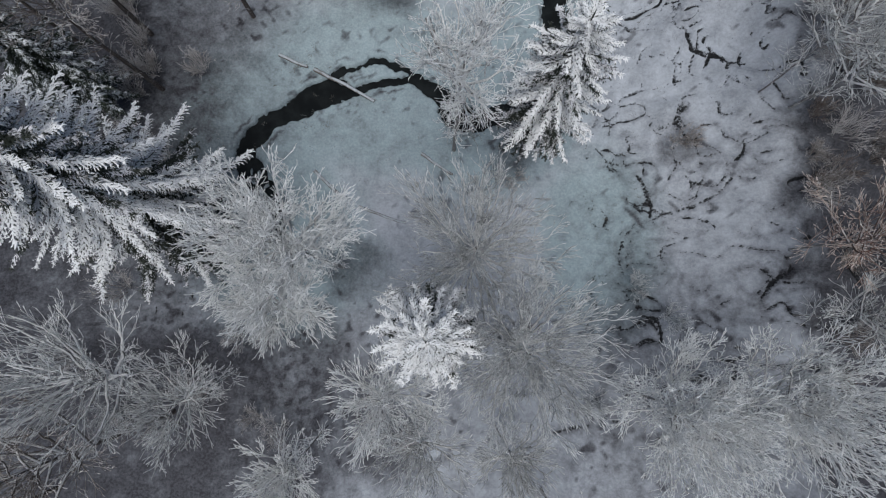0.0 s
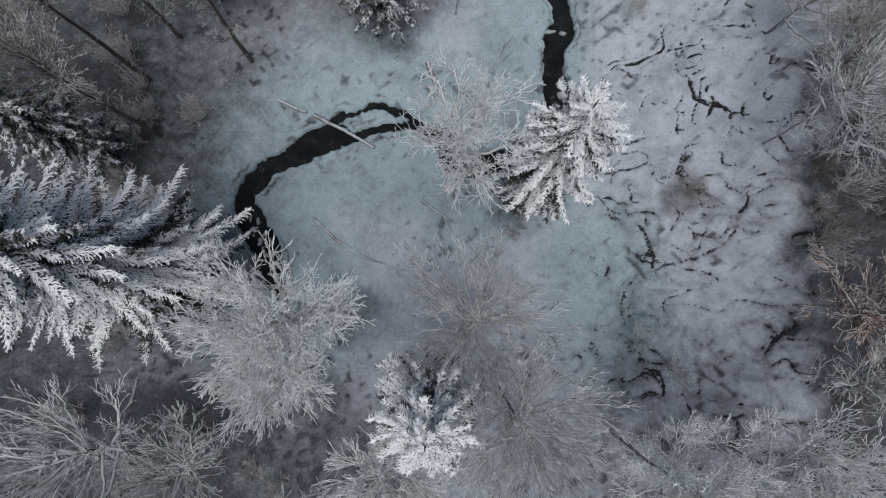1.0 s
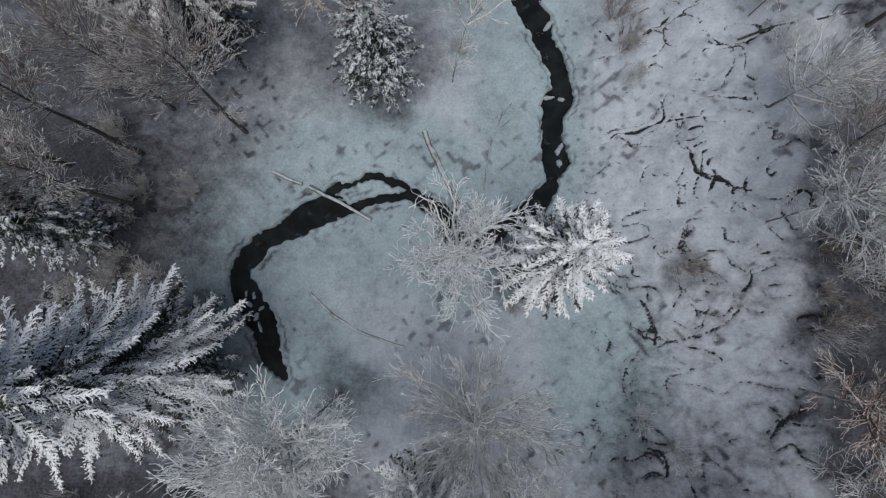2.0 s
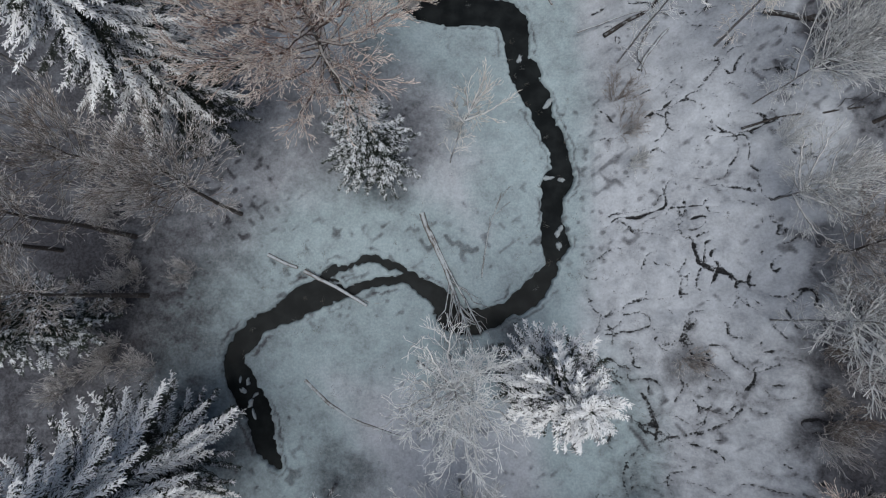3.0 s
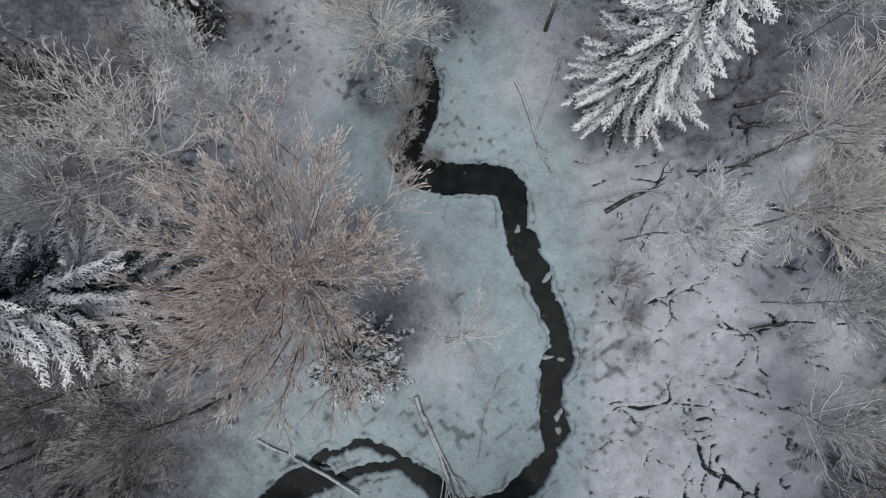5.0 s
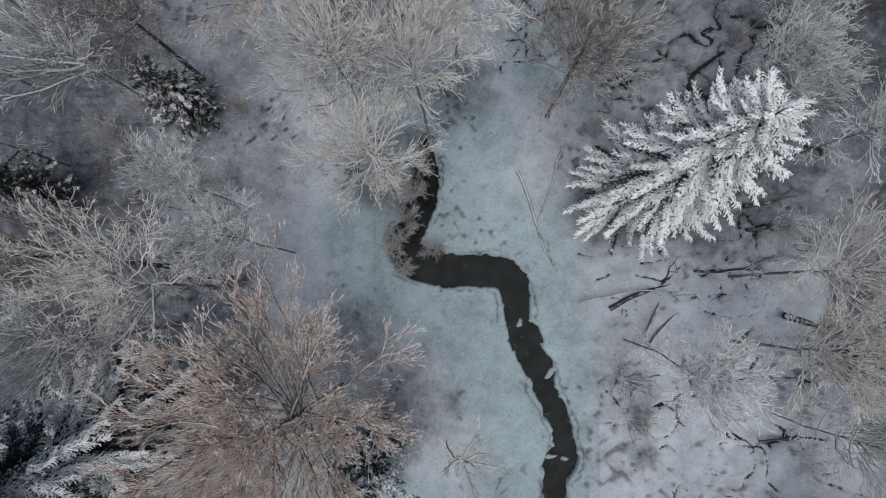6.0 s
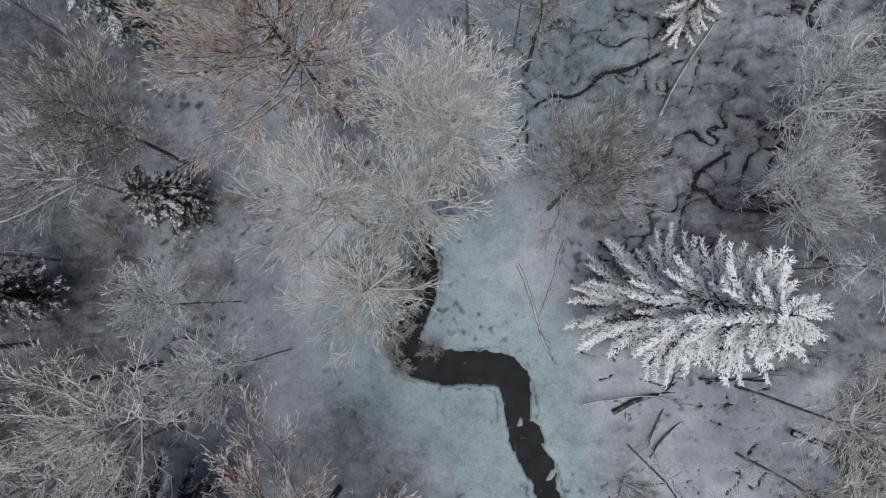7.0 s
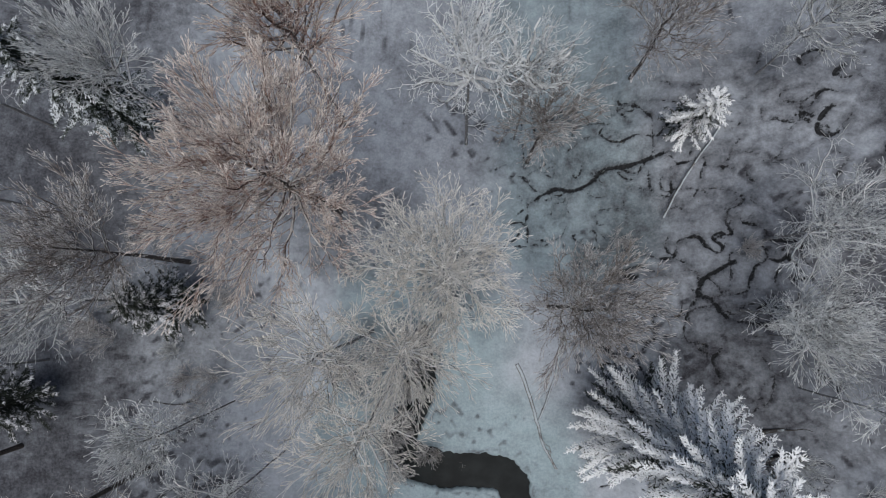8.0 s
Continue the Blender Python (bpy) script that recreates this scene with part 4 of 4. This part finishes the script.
fallen([(17.2, 38.3), (18.7, 40.3), (21.0, 42.5)], 0.15, 0.10, "snow-dusted log lying up the slope", 2, 8)
fallen([(18.3, 42.2), (17.2, 39.7), (17.4, 38.9)], 0.14, 0.08, "frosted broken branch leaning over another log", 4, 18)
fallen([(24.0, 49.8), (26.0, 50.1)], 0.18, 0.12, "short dark log below a spruce", 2, 19, mat=MAT_BARE)
fallen([(23.9, 47.9), (25.7, 48.3)], 0.16, 0.10, "dark mossy log below a spruce", 3, 20, mat=MAT_BARE)
fallen([(25.9, 41.5), (28.0, 40.8), (30.2, 40.0)], 0.24, 0.16, "dark log on the slope", 2, 9, mat=MAT_BARE)
fallen([(3.6, 20.4), (4.2, 24.2), (5.4, 27.7)], 0.07, 0.03, "thin snow-covered pole lying in the meadow", 4, 10)
fallen([(18.6, 66.0), (20.1, 69.2), (22.5, 73.0)], 0.10, 0.07, "pale leaning log among the seeps", 2, 11, lift=0.3)
fallen([(20.6, 44.9), (24.2, 45.0), (26.5, 44.9)], 0.10, 0.06, "thin dark branch lying below a spruce", 3, 12, mat=MAT_BARE)
fallen([(24.2, 32.1), (27.0, 32.7), (29.7, 32.6), (32.3, 32.7)], 0.10, 0.06, "thin dark pole lying on the slope", 3, 13, mat=MAT_BARE)
fallen([(-24.0, 50.8), (-21.8, 50.6), (-19.8, 51.0)], 0.06, 0.03, "thin dark branch lying on the snow", 4, 15, mat=MAT_BARE)


# ---- shrubs, tufts and ice ----
def shrub(x, y, h, rad, mat, label, seed):
    """A thicket of thin stems fanning from the ground, each stem a part, with fine twigs."""
    rng = np.random.RandomState(seed)
    top = tagged(new("shrub"), label, "shrub", "low shrubs")
    top.location = (x, y, ground_at(x, y) - 0.05)
    n = 20
    az, out = rng.uniform(0, 6.3, n), rad * np.sqrt(rng.rand(n)) * 0.8
    t = np.linspace(0, 1, 5)[None, :, None]
    foot = np.column_stack([0.25 * out * np.cos(az), 0.25 * out * np.sin(az), np.zeros(n)])
    tip = np.column_stack([out * np.cos(az), out * np.sin(az), h * rng.uniform(0.6, 1.0, n)])
    stem = foot[:, None] * (1 - t) + tip[:, None] * t + rng.normal(0, 0.04, (n, 5, 3)) * t
    for k in range(n):
        part("stem", mesh_of("stem", *tubes(stem[k:k + 1], [0.022], [0.012], 4), mat), top)
    b, _, l = shoots(rng, stem, 7, np.full((n, 1), 0.3 * h + 0.15), 0.7, 0.15, 3, 0.25)
    c, _, l2 = shoots(rng, b, 3, np.full((len(b), 1), 0.14 * h + 0.1), 0.7, 0.1, 2, 0.2)
    part("foliage", mesh_of("foliage", *join([tubes(b, np.full(len(l), 0.014), np.full(len(l), 0.009), 3), tubes(c, np.full(len(l2), 0.011), np.full(len(l2), 0.007), 3)]), mat), top)


SHRUBS = []        # x, y, height, radius, stems
SHRUBS += [
    (-21.7, 20.8, 2.2, 1.5, MAT_BROWN), (15.4, 36.0, 2.8, 2.4, MAT_BROWN_IN), (15.8, 33.0, 2.6, 2.3, MAT_BROWN_IN), (19.7, 13.8, 2.0, 1.9, MAT_BROWN_IN), (24.0, 63.4, 1.6, 1.0, MAT_BROWN),
    (16.5, 30.0, 1.6, 1.4, MAT_GREY), (1.6, 33.6, 1.8, 1.3, MAT_GREY), (-24.5, 12.5, 2.4, 2.0, MAT_BROWN), (-27.0, 23.0, 2.5, 2.2, MAT_BROWN), (-29.0, 30.0, 2.8, 2.2, MAT_BROWN),
    (-28.0, 37.0, 2.5, 2.0, MAT_BROWN), (-27.0, 1.0, 2.8, 2.2, MAT_BROWN), (-30.0, -5.0, 2.8, 2.2, MAT_BROWN), (-26.5, -9.0, 2.5, 2.0, MAT_GREY), (-22.0, 55.0, 1.6, 1.2, MAT_GREY),
    (-27.5, 56.0, 2.4, 2.0, MAT_BROWN), (-31.0, 64.0, 2.6, 2.2, MAT_BROWN), (28.0, 8.5, 2.8, 2.2, MAT_BROWN), (30.0, 13.0, 3.0, 2.4, MAT_BROWN), (28.5, 19.5, 2.6, 2.2, MAT_BROWN),
]
SHRUBS += [
    (27.0, 31.0, 2.4, 2.0, MAT_GREY), (31.0, 28.0, 2.6, 2.2, MAT_BROWN), (30.0, 46.0, 2.6, 2.0, MAT_GREY), (26.0, 48.0, 2.4, 1.8, MAT_GREY), (29.0, 58.0, 2.6, 2.0, MAT_GREY),
    (15.5, 64.5, 1.8, 1.4, MAT_BROWN), (12.6, 63.0, 1.8, 1.4, MAT_BROWN), (13.5, 57.0, 2.0, 1.5, MAT_BROWN), (-5.5, -8.5, 2.4, 1.8, MAT_BROWN), (-2.5, -11.0, 2.6, 1.9, MAT_BROWN),
    (16.0, 1.5, 1.8, 1.5, MAT_GREY), (18.5, -1.0, 2.0, 1.6, MAT_GREY), (12.5, -8.0, 2.0, 1.6, MAT_GREY), (-3.8, 46.8, 2.0, 1.5, MAT_BROWN), (-2.6, 52.0, 2.2, 1.5, MAT_BROWN),
    (6.2, 10.8, 1.6, 1.5, MAT_BROWN), (-2.6, 49.4, 2.6, 1.7, MAT_BROWN), (-3.2, 47.9, 2.4, 1.6, MAT_BROWN), (-1.9, 51.8, 2.6, 1.5, MAT_BROWN), (-1.4, 54.2, 2.6, 1.6, MAT_BROWN),
]
SHRUBS += [
    (-0.2, 47.0, 2.0, 1.4, MAT_BROWN), (-2.6, 45.2, 1.8, 1.3, MAT_BROWN),
]
for k, (x, y, h, rad, mat) in enumerate(SHRUBS):
    shrub(x, y, h, rad, mat, "low leafless shrub with frosted brown stems" if mat is not MAT_GREY else "low leafless shrub with pale grey stems", 700 + k)
_r = np.random.RandomState(33)
for k, (x0, x1, y0, y1, count) in enumerate(((-33, -25, 9, 32, 16), (-29, -17, 46, 70, 8), (27.5, 33, -6, 18, 14), (-24, -12, -12, -1, 6))):
    for j in range(count):
        shrub(_r.uniform(x0, x1), _r.uniform(y0, y1), _r.uniform(1.2, 2.6), _r.uniform(1.2, 2.2), MAT_BROWN_IN if k == 2 else MAT_BROWN, "low leafless shrub with frosted brown stems", 800 + 20 * k + j)


def tufts():
    """Dead grass and sedge sticking out of the snow."""
    rng = np.random.RandomState(9)
    spots = []
    for cx, cy, sx, sy, n in ((-13.0, 21.6, 1.6, 0.8, 26), (-9, 13.5, 4, 2.5, 40), (4, 36, 3.5, 5, 45), (15, 26, 3, 9, 90), (17, 10, 3, 6, 60), (19, 62, 4, 7, 70), (-20, 56, 4, 5, 40), (3, 24, 4, 3, 30), (-14, -3, 4, 4, 30)):
        spots.append(np.column_stack([rng.normal(cx, sx, n), rng.normal(cy, sy, n)]))
    spots = np.vstack(spots)
    blades = 11
    p = np.repeat(spots, blades, 0) + rng.normal(0, 0.14, (len(spots) * blades, 2))
    z = base_height(p[:, 0], p[:, 1])
    foot = np.column_stack([p, z - 0.05])
    az = rng.uniform(0, 6.3, len(p))
    size = rng.uniform(0.06, 0.17, len(p))
    t = np.linspace(0, 1, 3)[None, :, None]
    line = foot[:, None] + np.stack([size * np.cos(az), size * np.sin(az), size * 1.1], 1)[:, None] * t
    line[:, 2, 2] -= 0.35 * size
    tagged(new("grass_tufts", mesh_of("grass_tufts", *tubes(line, np.full(len(p), 0.014), np.full(len(p), 0.006), 3), MAT_SEDGE)), "dead grass tufts sticking out of thin snow", "grass", kind="stuff")


tufts()


def ice_shelf(x, y, rx, ry, turn, seed):
    """A lump of snow-covered ice in the stream."""
    rng = np.random.RandomState(seed)
    a = np.linspace(0, 2 * np.pi, 18, endpoint=False)
    w = 1 + 0.25 * np.sin(2 * a + rng.uniform(0, 6)) + np.repeat(rng.normal(0, 0.16, 9), 2) + rng.normal(0, 0.10, 18)
    rings = []
    for k, h in ((0.92, -0.12), (1.0, 0.02), (0.97, 0.12), (0.75, 0.2), (0.35, 0.24), (0.02, 0.25)):
        rings.append(np.column_stack([rx * w * k * np.cos(a), ry * w * k * np.sin(a), np.full(18, h) + rng.normal(0, 0.01, 18)]))
    v = np.vstack(rings)
    i = np.arange(5)[:, None] * 18
    j = np.arange(18)
    q = np.stack([i + j, i + (j + 1) % 18, i + 18 + (j + 1) % 18, i + 18 + j], -1).reshape(-1, 4)
    ob = new("ice_shelf", mesh_of("ice_shelf", v, q, MAT_ICE))
    ob.matrix_world = pose(x, y, 0.0, 0, 0, turn)
    tagged(ob, "snow-covered lump of ice in the stream", "ice", "ice in the stream")


MAT_ICE = frosted("snowy_ice", (0.30, 0.33, 0.35), (0.42, 0.45, 0.47), (0.34, 0.375, 0.39), 0.2, 0.7, 0.2, 2.0)
for k, (x, y, rx, ry, turn) in enumerate(((9.6, 29.4, 0.55, 0.22, 10), (10.6, 24.6, 0.5, 0.35, 60), (10.9, 29.2, 0.3, 0.25, 0), (-8.2, 19.9, 0.6, 0.25, -15), (-16.3, 9.6, 0.4, 0.25, 40),
                                          (-17.0, 10.6, 0.3, 0.2, 120), (7.3, 40.6, 0.5, 0.2, 70), (9.9, 36.4, 0.55, 0.3, 50),
                                          (-16.6, 11.4, 0.32, 0.16, 75), (-16.0, 8.7, 0.36, 0.14, 110), (-17.3, 11.6, 0.25, 0.12, 95), (-15.9, 10.3, 0.28, 0.15, 60), (10.5, 23.3, 0.38, 0.2, 100), (-9.3, 19.9, 0.5, 0.14, -20))):
    ice_shelf(x, y, rx, ry, turn, 40 + k)
